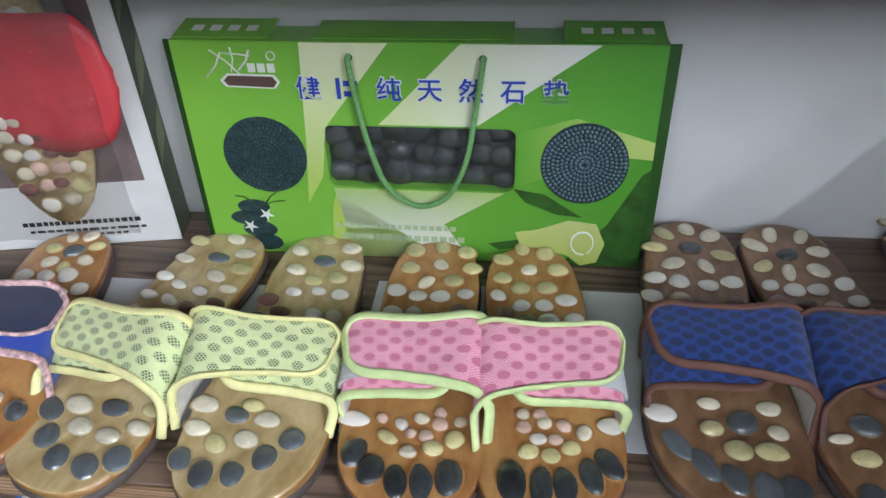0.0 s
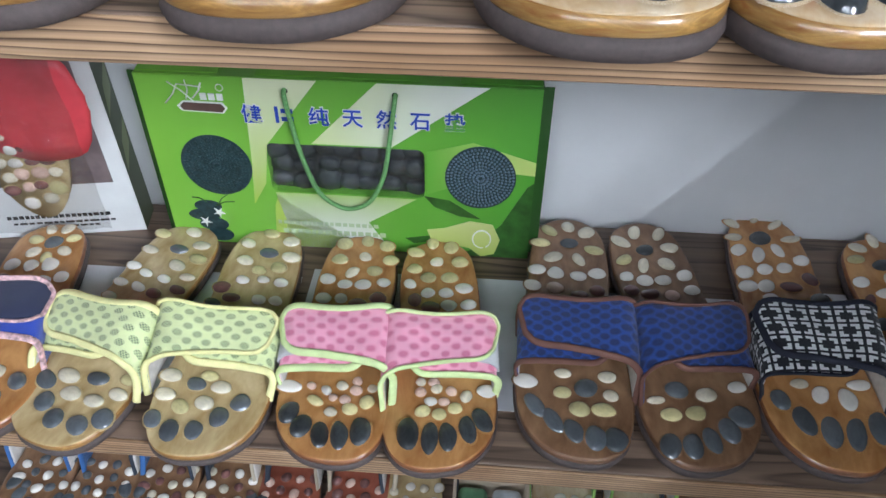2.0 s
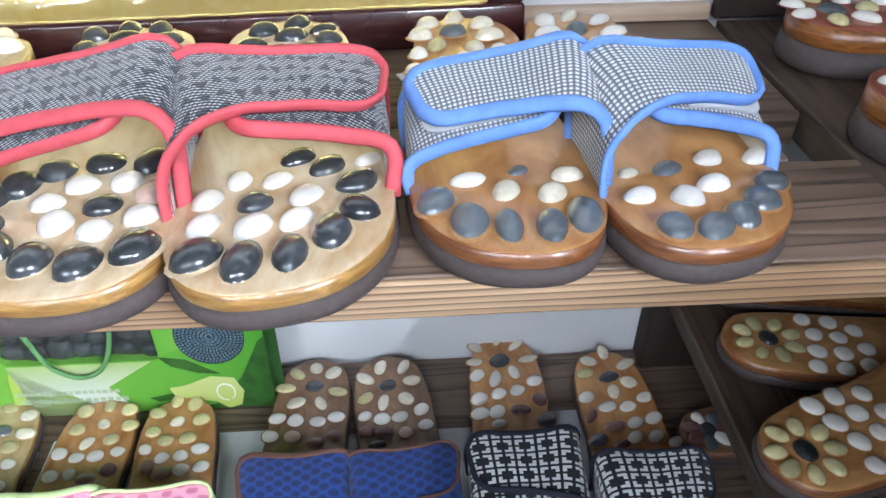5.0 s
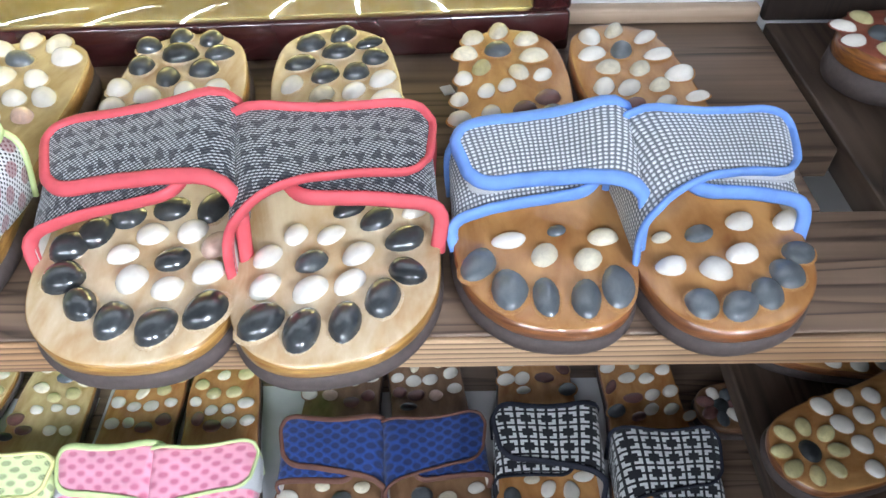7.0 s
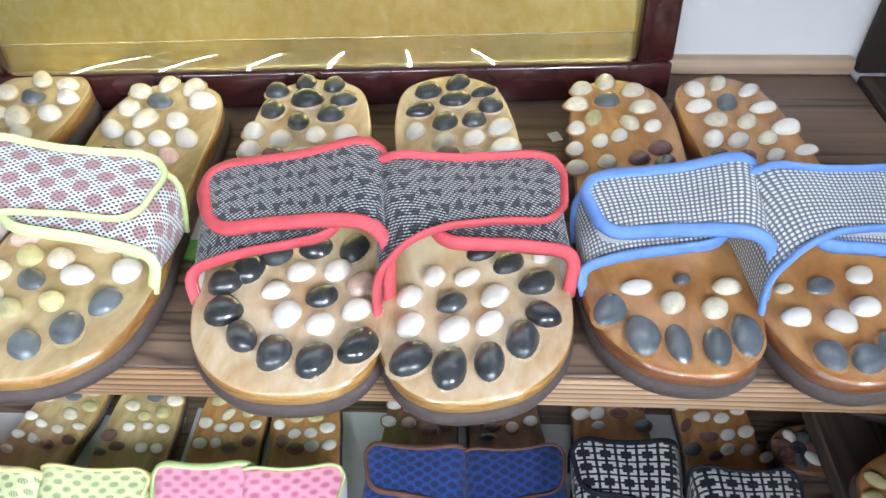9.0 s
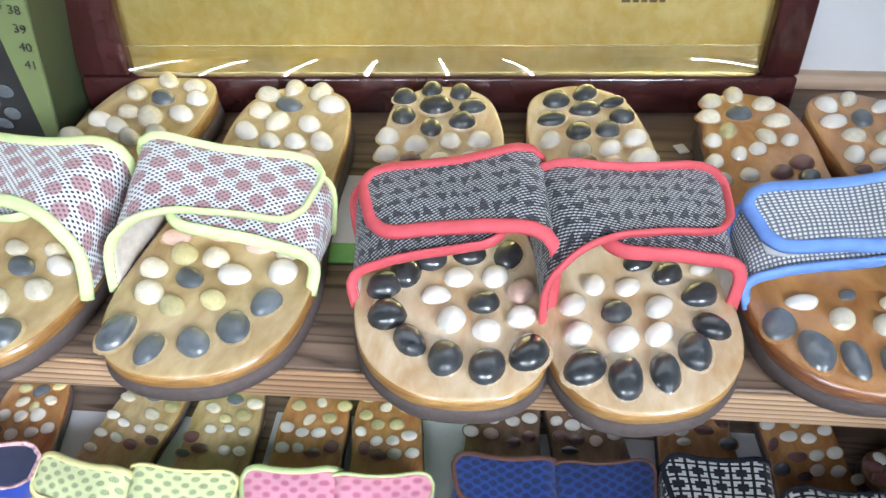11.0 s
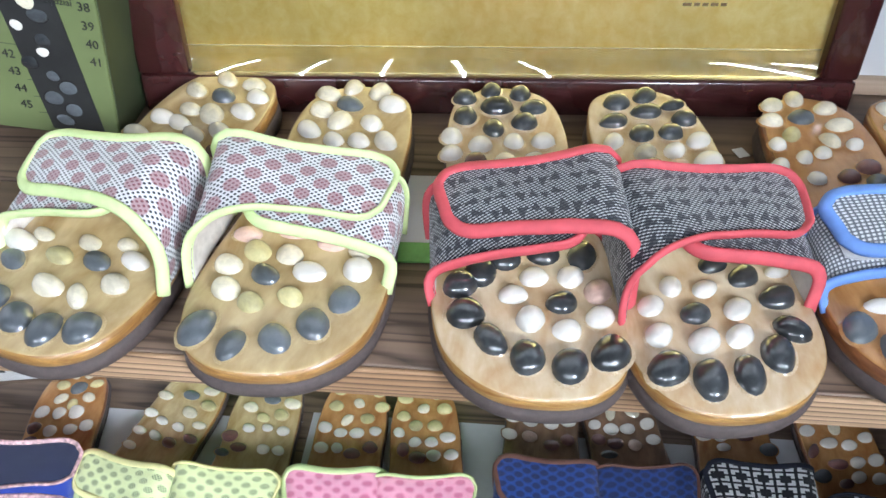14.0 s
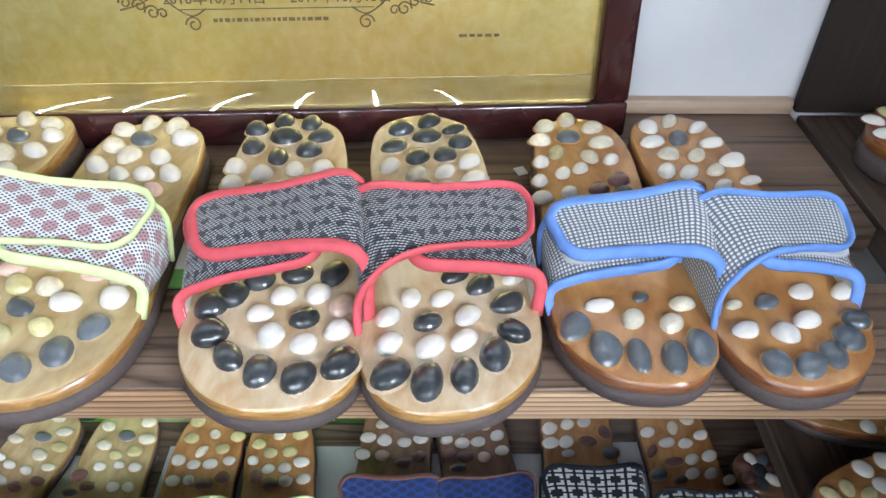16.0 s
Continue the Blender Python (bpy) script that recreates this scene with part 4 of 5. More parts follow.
lay("blue", -1, "kccccyccwwwwmmpwk", [(-2, 233, 8.0, 6.6, 10), (-24, 246, 10.1, 6.1, 140), (-7, 259, 9.2, 5.6, 70), (17, 256, 9.3, 4.9, 62), (23, 236, 8.5, 6.3, 4), (-25, 220, 8.5, 5.5, 35), (-8, 213, 9.5, 5.0, 74), (15, 214, 8.4, 6.2, 130), (-27, 198, 6.6, 5.5, 13), (-11, 192, 7.6, 6.2, 11), (6, 192, 7.6, 6.2, 11), (28, 198, 7.8, 6.4, 23), (-26, 180, 6.5, 5.9, 8), (-10, 175, 8.0, 5.9, 4), (10, 173, 6.6, 6.2, 27), (30, 179, 7.1, 5.9, 12), (-18, 163, 7.9, 4.5, 177)])
lay("hound", 1, "gggggwwwc", [(-35, 61, 9.5, 7.1, 95), (-22, 43, 12.5, 8.1, 100), (-3, 34, 13.9, 7.8, 82), (15, 34, 15.1, 7.0, 73), (35, 40, 14.0, 7.7, 79), (-2, 69, 8.5, 6.1, 59), (19, 65, 10.0, 6.7, 87), (32, 80, 9.2, 5.2, 8), (-16, 78, 7.1, 4.8, 10)])
lay("hound", 1, "kcccccwwwwwwwwwmmwg", [(-5, 254, 10.3, 8.1, 26), (-3, 286, 9.5, 4.2, 67), (-28, 275, 8.0, 5.5, 135), (15, 276, 9.8, 4.1, 39), (-31, 254, 8.0, 4.8, 6), (25, 255, 9.5, 4.3, 12), (-30, 236, 8.4, 6.6, 41), (-12, 230, 10.4, 5.4, 72), (8, 238, 9.3, 5.3, 98), (27, 225, 8.3, 6.4, 36), (-31, 206, 8.6, 7.2, 40), (-11, 211, 7.6, 6.2, 36), (8, 214, 7.6, 6.2, 36), (-32, 187, 8.7, 6.5, 17), (-15, 188, 8.2, 6.3, 48), (8, 189, 9.5, 5.7, 180), (28, 200, 8.0, 6.4, 109), (-15, 174, 6.6, 4.4, 10), (30, 174, 9.0, 6.9, 28)])
lay("hound", -1, "ggggww", [(-34, 44, 14.4, 7.9, 85), (-18, 38, 13.3, 6.6, 72), (0, 38, 12.9, 6.3, 64), (20, 46, 12.4, 7.3, 81), (-20, 66, 7.7, 5.2, 36), (3, 69, 8.3, 4.2, 10)])
lay("hound", -1, "kcccycwcwwwwwmmwwgmw", [(0, 251, 10.1, 6.5, 21), (-16, 274, 8.0, 5.8, 159), (2, 285, 9.1, 5.3, 87), (21, 268, 10.7, 5.3, 34), (-23, 257, 8.7, 5.4, 13), (18, 243, 8.1, 7.0, 176), (-28, 226, 8.5, 6.2, 36), (1, 232, 8.3, 5.5, 80), (-10, 213, 9.0, 5.9, 20), (10, 213, 8.4, 5.7, 27), (29, 223, 8.2, 5.4, 33), (31, 197, 8.4, 5.6, 37), (12, 193, 8.4, 5.6, 37), (-28, 202, 8.9, 4.2, 59), (-8, 189, 9.6, 5.4, 10), (8, 176, 7.9, 5.2, 37), (28, 177, 8.2, 5.4, 33), (-27, 174, 9.5, 6.6, 31), (-6, 168, 7.6, 4.7, 21), (44, 169, 7.7, 4.7, 30)])

PAIRS = [
    ("oval", (-0.163, 0.188), (-0.122, 0.455), (-0.043, 0.184), (-0.026, 0.440), UPPER, "grey slipper with dusky red ovals and lime binding", "pair of oval-patterned slippers"),
    ("charcoal", (0.098, 0.180), (0.069, 0.445), (0.186, 0.179), (0.163, 0.451), UPPER, "charcoal woven slipper with red binding and black pebbles", "pair of charcoal slippers"),
    ("check", (0.288, 0.196), (0.278, 0.447), (0.372, 0.195), (0.347, 0.452), UPPER, "grey checked slipper with sky blue binding", "pair of checked slippers"),
    ("lime", (-0.284, 0.206), (-0.241, 0.462), (-0.166, 0.204), (-0.162, 0.464), LOWER, "lime mesh slipper with yellow binding and grey pebbles", "pair of lime slippers"),
    ("pink", (-0.059, 0.209), (-0.069, 0.460), (0.024, 0.209), (0.005, 0.458), LOWER, "pink mesh slipper with lime binding and black pebbles", "pair of pink slippers"),
    ("blue", (0.132, 0.225), (0.135, 0.501), (0.233, 0.226), (0.206, 0.501), LOWER, "royal blue slipper with brown binding on brown resin", "pair of blue slippers"),
    ("hound", (0.331, 0.230), (0.330, 0.522), (0.431, 0.204), (0.434, 0.494), LOWER, "black and white checked slipper with navy binding", "pair of black and white slippers"),
]
for k, (kind, t1, h1, t2, h2, z, label, group) in enumerate(PAIRS):
    slipper(SPECS[kind], t1, h1, z, 1, label, group, 100 + k, LAID[(kind, 1)])
    slipper(SPECS[kind], t2, h2, z, -1, label, group, 200 + k, LAID[(kind, -1)])
slipper(SPECS["navy"], (-0.350, 0.205), (-0.384, 0.452), LOWER, -1, "navy slipper with blue flap and red stitched binding", "", 300)

# ---- flat shapes and lettering ----
def poly_bm(points, depth=0.0006):
    """A flat shape in x-z, facing -y, a little thick."""
    bm = bmesh.new()
    front = [bm.verts.new((x, -depth, z)) for x, z in points]
    back = [bm.verts.new((x, 0, z)) for x, z in points]
    bm.faces.new(front)
    bm.faces.new(back[::-1])
    n = len(points)
    for i in range(n):
        bm.faces.new((front[i], back[i], back[(i + 1) % n], front[(i + 1) % n]))
    bmesh.ops.recalc_face_normals(bm, faces=bm.faces[:])
    return bm


def disc(cx, cz, rx, rz=None, n=36):
    rz = rx if rz is None else rz
    return [(cx + rx * math.cos(2 * math.pi * k / n), cz + rz * math.sin(2 * math.pi * k / n)) for k in range(n)]


def bar(x0, x1, z0, z1):
    return [(x0, z0), (x1, z0), (x1, z1), (x0, z1)]


def letters(text, size, material, spacing=1.0, extrude=0.0003, align="LEFT", swell=0.0):
    """Lettering as a mesh in the x-y plane of the font."""
    cu = bpy.data.curves.new("letters", "FONT")
    cu.body, cu.size, cu.extrude, cu.space_character, cu.align_x = text, size, extrude, spacing, align
    cu.resolution_u = 2
    cu.offset = swell
    ob = new("letters", cu)
    bpy.context.view_layer.update()
    me = bpy.data.meshes.new_from_object(ob.evaluated_get(bpy.context.evaluated_depsgraph_get()))
    bpy.data.objects.remove(ob)
    me.materials.clear()
    me.materials.append(material)
    return me


def write(text, size, material, parent, x, z, y=-0.0012, spacing=1.0, align="LEFT", ry=0.0, name="lettering", label="", swell=0.0):
    return part(name, letters(text, size, material, spacing, 0.0002, align, swell), None, parent, label, pose(x, y, z, 90, ry, 0))


def bars(parent, material, x, z, widths, height, gap, y=-0.0010, ry=0.0):
    """A line of writing that cannot be read: plain bars."""
    bm = bmesh.new()
    for w in widths:
        vs = [bm.verts.new((x + a, y - b, z + c)) for a, c, b in ((0, 0, 0), (w, 0, 0), (w, height, 0), (0, height, 0))]
        bm.faces.new(vs)
        x += w + gap
    return tagged(part("writing_line", bm, material, parent, smooth=False), kind="stuff")


def fade(name, a, b, axis, lo, hi, rough=0.35, coat=0.3):
    """Printed card whose colour runs from a to b along an axis."""
    m, n, l, bs = mat(name)
    tc = n.new("ShaderNodeTexCoord")
    sp = n.new("ShaderNodeSeparateXYZ")
    l.new(tc.outputs["Object"], sp.inputs[0])
    mr = n.new("ShaderNodeMapRange")
    mr.inputs[1].default_value, mr.inputs[2].default_value = lo, hi
    l.new(sp.outputs[axis], mr.inputs[0])
    ns = noise_node(n, l, tc.outputs["Object"], 14.0, 3)
    f = calc(n, l, "ADD", mr.outputs[0], calc(n, l, "MULTIPLY_ADD", ns.outputs[0], 0.24, -0.12))
    r = ramp(n, [(0.0, a), (1.0, b)])
    l.new(f, r.inputs[0])
    l.new(r.outputs[0], bs.inputs["Base Color"])
    bs.inputs["Roughness"].default_value = rough
    bs.inputs["Coat Weight"].default_value = coat
    return m


GREEN = fade("green_card", (0.21, 0.47, 0.05), (0.09, 0.32, 0.03), 0, 0.0, 0.36)
# Darker green for the box sides and back, deepest at the bottom
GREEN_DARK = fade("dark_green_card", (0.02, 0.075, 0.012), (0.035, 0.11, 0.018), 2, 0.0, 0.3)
LIME = fade("lime_card", (0.38, 0.52, 0.08), (0.70, 0.74, 0.48), 2, 0.05, 0.18)
PALE = fade("pale_card", (0.56, 0.64, 0.24), (0.80, 0.82, 0.76), 0, 0.12, 0.3)
SOFT = fade("soft_lime_card", (0.13, 0.38, 0.04), (0.52, 0.62, 0.18), 0, 0.26, 0.36)
PALE_LOW = fade("pale_low_card", (0.70, 0.72, 0.66), (0.36, 0.50, 0.14), 2, 0.02, 0.07)
PRINT_WHITE = plain("print_white", (0.75, 0.75, 0.73), 0.5, var=0.04)
PRINT_PALE = plain("print_pale", (0.40, 0.50, 0.30), 0.5, var=0.1)
PRINT_BLUE = plain("print_blue", (0.02, 0.06, 0.42), 0.4, var=0.1)
PRINT_BLACK = plain("print_black", (0.02, 0.02, 0.02), 0.5, var=0.2)
PRINT_BROWN = plain("print_brown", (0.09, 0.05, 0.04), 0.5, var=0.2)
PRINT_TEAL = plain("print_slate", (0.02, 0.045, 0.05), 0.35, var=0.5, scale=200)
PRINT_STEEL = plain("print_steel", (0.12, 0.17, 0.22), 0.3, var=0.5, scale=500)
LEAF = plain("print_leaf", (0.03, 0.10, 0.015), 0.4, var=0.4, scale=60)
LILY = fade("print_lily", (0.42, 0.52, 0.10), (0.60, 0.62, 0.28), 2, 0.0, 0.06)
ROPE = plain("green_cord", (0.13, 0.30, 0.10), 0.7, var=0.35, scale=700, bumpy=0.4)
CARD_WHITE = plain("white_card", (0.70, 0.70, 0.69), 0.45, var=0.05, scale=30)
OLIVE = plain("olive_card", (0.15, 0.185, 0.075), 0.4, var=0.08, scale=20, coat=0.2)
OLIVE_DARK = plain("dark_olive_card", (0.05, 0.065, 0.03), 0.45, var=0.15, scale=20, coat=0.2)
RED_STRAP = plain("red_print", (0.58, 0.05, 0.065), 0.45, var=0.12, scale=40, coat=0.3)


def film_mat(name, clear):
    m, n, l, b = mat(name)
    b.inputs["Transmission Weight"].default_value = clear
    b.inputs["Roughness"].default_value = 0.12
    b.inputs["IOR"].default_value = 1.12
    b.inputs["Coat Weight"].default_value = 0.6
    bump(n, l, noise_node(n, l, mapped(n, l, None), 45.0, 4, 0.6, 2.5).outputs[0], b, 0.6, 0.004)
    return m


def clear_film(name, gloss, rough, tint=0.97, crinkle=0.0):
    """Thin clear film: see-through with a sharp sheen."""
    m, n, l, b = mat(name)
    clear, shine, both = n.new("ShaderNodeBsdfTransparent"), n.new("ShaderNodeBsdfGlossy"), n.new("ShaderNodeMixShader")
    clear.inputs[0].default_value = (tint, tint, tint, 1)
    shine.inputs["Roughness"].default_value = rough
    both.inputs[0].default_value = gloss
    l.new(clear.outputs[0], both.inputs[1])
    l.new(shine.outputs[0], both.inputs[2])
    l.new(both.outputs[0], n["Material Output"].inputs["Surface"])
    if crinkle:
        bump(n, l, noise_node(n, l, mapped(n, l, None), 45.0, 4, 0.6, 2.5).outputs[0], shine, crinkle, 0.004)
    n.remove(b)
    return m


FILM = clear_film("clear_film", 0.16, 0.10, 0.80, 0.6)
FILM_DARK = film_mat("window_film", 0.99)


def film_sheet(x0, x1, z0, z1, y, amp, seed):
    """A crumpled clear sheet in x-z."""
    bm = bmesh.new()
    nx, nz = 26, 16
    g = [[bm.verts.new((x0 + (x1 - x0) * i / nx, y - amp * (0.5 + noise.noise(Vector((i * 0.45 + seed, k * 0.45, seed)))), z0 + (z1 - z0) * k / nz)) for k in range(nz + 1)] for i in range(nx + 1)]
    for i in range(nx):
        for k in range(nz):
            bm.faces.new((g[i][k], g[i + 1][k], g[i + 1][k + 1], g[i][k + 1]))
    return bm


def stones_at(parent, spots, color_of, y, seed, squash=0.5, bed="black"):
    """Pebbles pressed against an upright face: spots are (x, z, radius)."""
    rnd = random.Random(seed)
    for x, z, r in spots:
        q = Matrix.LocRotScale((x, y, z), Euler((radians(90) + rnd.uniform(-0.1, 0.1), 0, rnd.uniform(-0.1, 0.1))) , (r, r * rnd.uniform(0.7, 0.95), r * squash))
        part("pebble", pebble(rnd.randrange(7), color_of(rnd), bed), None, parent, "", q)


# ---- green gift box on the lower shelf ----
def green_box():
    w, h, d = 0.358, 0.184, 0.036
    m = pose(-0.264, 0.456, LOWER + 0.0005, -5.0, 0, 0)
    bx = thing("gift_box", m, "green printed carton with a cord handle and dark pebble window", "box")
    x0, x1, z0, z1 = 0.108, 0.256, 0.067, 0.120
    # front panel with the window cut out
    bm = bmesh.new()
    outer = [(0, 0), (w, 0), (w, h), (0, h)]
    inner = []
    r = 0.007
    for cx, cz, a0 in ((x0 + r, z0 + r, 180), (x1 - r, z0 + r, 270), (x1 - r, z1 - r, 0), (x0 + r, z1 - r, 90)):
        inner.append([(cx + r * math.cos(radians(a0 + t * 15)), cz + r * math.sin(radians(a0 + t * 15))) for t in range(7)])
    ov = [bm.verts.new((x, 0, z)) for x, z in outer]
    iv = [[bm.verts.new((x, 0, z)) for x, z in c] for c in inner]
    back = [[bm.verts.new((x, 0.012, z)) for x, z in c] for c in inner]
    for k in range(4):
        for a, b in zip(iv[k], iv[k][1:]):
            bm.faces.new((ov[k], b, a))
        bm.faces.new((ov[k], ov[(k + 1) % 4], iv[(k + 1) % 4][0], iv[k][-1]))
    loop = [v for c in iv for v in c]
    loop2 = [v for c in back for v in c]
    for i in range(len(loop)):
        bm.faces.new((loop[i], loop[(i + 1) % len(loop)], loop2[(i + 1) % len(loop)], loop2[i]))
    bmesh.ops.recalc_face_normals(bm, faces=bm.faces[:])
    part("front_panel", bm, GREEN, bx, "green card with a rounded window", smooth=False)
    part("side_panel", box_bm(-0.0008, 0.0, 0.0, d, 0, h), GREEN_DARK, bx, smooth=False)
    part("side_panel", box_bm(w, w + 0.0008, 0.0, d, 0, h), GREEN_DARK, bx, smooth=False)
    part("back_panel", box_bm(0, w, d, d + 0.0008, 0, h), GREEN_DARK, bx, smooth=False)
    # Dark green strips standing out on both sides of the front
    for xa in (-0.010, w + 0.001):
        part("side_strip", box_bm(xa, xa + 0.009, 0.010, 0.0112, 0, h - 0.002), GREEN_DARK, bx, smooth=False)
    # lid with lifted tabs at both ends and one in the middle
    part("lid", box_bm(0.0, w, 0.0, d, h, h + 0.0008, 0.0003), GREEN, bx, smooth=False)
    for xa, xb, tilt in ((0.001, 0.075, 10), (0.108, 0.252, 8), (0.287, w - 0.001, 10)):
        tab = part("lid_tab", box_bm(xa, xb, 0.0, 0.030, 0, 0.0009, 0.0003), GREEN, bx, smooth=False)
        tab.matrix_basis = pose(0, 0.004, h + 0.0012, tilt, 0, 0)
        for k in range(4):
            cx = xa + 0.012 + 0.014 * k
            if tilt > 9:
                part("writing_line", box_bm(cx, cx + 0.008, 0.010, 0.018, 0.0010, 0.0013), PRINT_WHITE, tab, smooth=False)
    # printed bands
    art = [
        (LIME, [(0.103, 0.0), (0.20, 0.0), (0.113, 0.062), (0.1085, 0.050)]),
        (LIME, [(0.098, h), (0.093, 0.100), (0.088, 0.050), (0.103, 0.075), (0.110, 0.118), (0.163, h)]),
        (PALE, [(0.215, h), (0.152, 0.1215), (0.226, 0.1215), (0.313, h)]),
        (PALE_LOW, [(0.111, 0.0655), (0.248, 0.0655), (0.200, 0.035), (0.222, 0.0), (0.11, 0.0), (0.118, 0.03)]),
        (SOFT, [(0.258, 0.118), (0.30, 0.13), (w, 0.112), (w, 0.098), (0.33, 0.10), (0.258, 0.072)]),
    ]
    for mt, pts in art:
        part("printed_band", poly_bm(pts, 0.0003), mt, bx, "pale lime print", smooth=False)
    # printed mats
    part("printed_disc", poly_bm(disc(0.058, 0.093, 0.034, 0.033), 0.0006), PRINT_TEAL, bx, "dark slate printed pebble disc", smooth=False)
    d2 = part("printed_disc", poly_bm(disc(0.308, 0.093, 0.033, 0.034), 0.0006), PRINT_TEAL, bx, "blue-grey printed pebble disc", smooth=False)
    for (cx, cz, dk, mt, sz) in ((0.308, 0.093, d2, PRINT_STEEL, 0.0017), (0.058, 0.093, None, PRINT_TEAL, 0.0015)):
        bm = bmesh.new()
        for ring in range(1, 10):
            n = 6 + int(ring * 5.6)
            for k in range(n):
                a = 2 * math.pi * k / n + ring * 0.37
                rr = ring * 0.0034
                q = Matrix.Translation((cx + rr * math.cos(a), -0.0008, cz + rr * math.sin(a))) @ Matrix.Rotation(-a, 4, "Y") @ Matrix.Diagonal((sz * 0.9, 0.0008, sz * 0.75, 1))
                bmesh.ops.create_icosphere(bm, subdivisions=1, radius=1, matrix=q)
        tagged(part("printed_relief", bm, mt, bx), kind="stuff")
    # lily and leaves
    for pts in ([(0.262, 0.0), (0.300, 0.006), (0.330, 0.040), (0.352, 0.085), (w, 0.09), (w, 0.0)], [(0.255, 0.070), (0.280, 0.066), (0.310, 0.046), (0.290, 0.048), (0.265, 0.058)], [(0.236, 0.018), (0.262, 0.023), (0.262, 0.016), (0.245, 0.012)]):
        part("printed_leaf", poly_bm(pts, 0.0004), LEAF, bx, "dark green printed leaf", smooth=False)
    part("printed_lily", poly_bm([(0.258, 0.030), (0.275, 0.033), (0.300, 0.043), (0.322, 0.040), (0.330, 0.022), (0.325, 0.004), (0.312, 0.0), (0.300, 0.010), (0.280, 0.014), (0.262, 0.018)], 0.0007), LILY, bx, "yellow-green printed lily", smooth=False)
    part("printed_lily", tube_bm([(0.312 + 0.009 * math.cos(t * 0.35), -0.0008, 0.022 + 0.011 * math.sin(t * 0.35)) for t in range(-3, 15)], 0.0012, 6, 0.5), PALE, bx)
    # stone stack with two white blossoms
    for cx, cz, rx, rz in ((0.040, 0.045, 0.014, 0.007), (0.034, 0.034, 0.016, 0.007), (0.042, 0.023, 0.015, 0.008), (0.046, 0.010, 0.014, 0.008)):
        part("printed_stone", poly_bm(disc(cx, cz, rx, rz, 20), 0.0005), PRINT_TEAL, bx, "dark printed stones", smooth=False)
    for cx, cz in ((0.050, 0.038), (0.034, 0.026)):
        pts = [(cx + (0.0066 if k % 2 else 0.0022) * math.cos(k * math.pi / 5 + 0.4), cz + (0.0066 if k % 2 else 0.0022) * math.sin(k * math.pi / 5 + 0.4)) for k in range(10)]
        part("printed_blossom", poly_bm(pts, 0.0010), PRINT_WHITE, bx, "white printed blossom", smooth=False)
    for xa, za, xb, zb in ((0.048, 0.046, 0.068, 0.052), (0.050, 0.047, 0.062, 0.060), (0.040, 0.050, 0.026, 0.055)):
        part("printed_leaf", tube_bm([(xa, -0.0006, za), ((xa + xb) / 2, -0.0006, (za + zb) / 2 + 0.002), (xb, -0.0006, zb)], 0.0012, 6, 0.4), LEAF, bx)
    # lettering
    for k, ch in zip((0, 2, 3, 4, 5, 6), "健纯天然石垫"):
        x = 0.101 + 0.0303 * k
        write(ch, 0.0190, PRINT_WHITE, bx, x - 0.0091, 0.1432, -0.0012, align="LEFT", name="lettering", label="blue lettering with white edge", swell=0.0009)
        write(ch, 0.0190, PRINT_BLUE, bx, x - 0.0091, 0.1432, -0.0018, swell=0.0002)
    for k in (1,):
        x = 0.092 + 0.0305 * k
        part("logo_mark", poly_bm(bar(x, x + 0.003, 0.142, 0.158), 0.0012), PRINT_BLUE, bx, smooth=False)
        part("logo_mark", poly_bm(bar(x + 0.0055, x + 0.016, 0.144, 0.148), 0.0012), PRINT_BLUE, bx, smooth=False)
        part("logo_mark", poly_bm(bar(x + 0.0055, x + 0.016, 0.152, 0.156), 0.0012), PRINT_BLUE, bx, smooth=False)
    part("logo_mark", poly_bm([(0.038, 0.150), (0.076, 0.149), (0.080, 0.154), (0.076, 0.1595), (0.040, 0.160), (0.034, 0.155)], 0.0012), PRINT_WHITE, bx, "white and brown brand mark", smooth=False)
    part("logo_mark", poly_bm([(0.040, 0.1512), (0.075, 0.1502), (0.078, 0.154), (0.075, 0.1584), (0.041, 0.1588), (0.037, 0.155)], 0.0016), PRINT_BROWN, bx, smooth=False)
    for xa, za, xb, zb in ((0.024, 0.157, 0.038, 0.176), (0.030, 0.178, 0.050, 0.160), (0.038, 0.176, 0.060, 0.174), (0.046, 0.180, 0.044, 0.162), (0.060, 0.178, 0.050, 0.163)):
        part("logo_mark", tube_bm([(xa, -0.0010, za), ((xa + xb) / 2 + 0.002, -0.0010, (za + zb) / 2), (xb, -0.0010, zb)], 0.0011, 6, 0.5), PRINT_WHITE, bx)
    for k in range(3):
        part("logo_mark", poly_bm(bar(0.057 + 0.0075 * k, 0.0625 + 0.0075 * k, 0.1615, 0.168), 0.0010), PRINT_WHITE, bx, smooth=False)
    part("logo_mark", tube_bm([(0.076 + 0.0032 * math.cos(k * math.pi / 8), -0.0008, 0.174 + 0.0032 * math.sin(k * math.pi / 8)) for k in range(17)], 0.0005, 6), PRINT_WHITE, bx)
    rnd = random.Random(3)
    bars(bx, PRINT_PALE, 0.109, 0.0285, [rnd.uniform(0.003, 0.006) for _ in range(17)], 0.0045, 0.0016)
    bars(bx, PRINT_PALE, 0.113, 0.0175, [rnd.uniform(0.004, 0.006) for _ in range(15)], 0.0055, 0.0018)
    # window: dark tray, pebbles, film
    part("tray", box_bm(x0 - 0.004, x1 + 0.004, 0.012, 0.014, z0 - 0.004, z1 + 0.004), PRINT_BLACK, bx, "black tray behind the window", smooth=False)
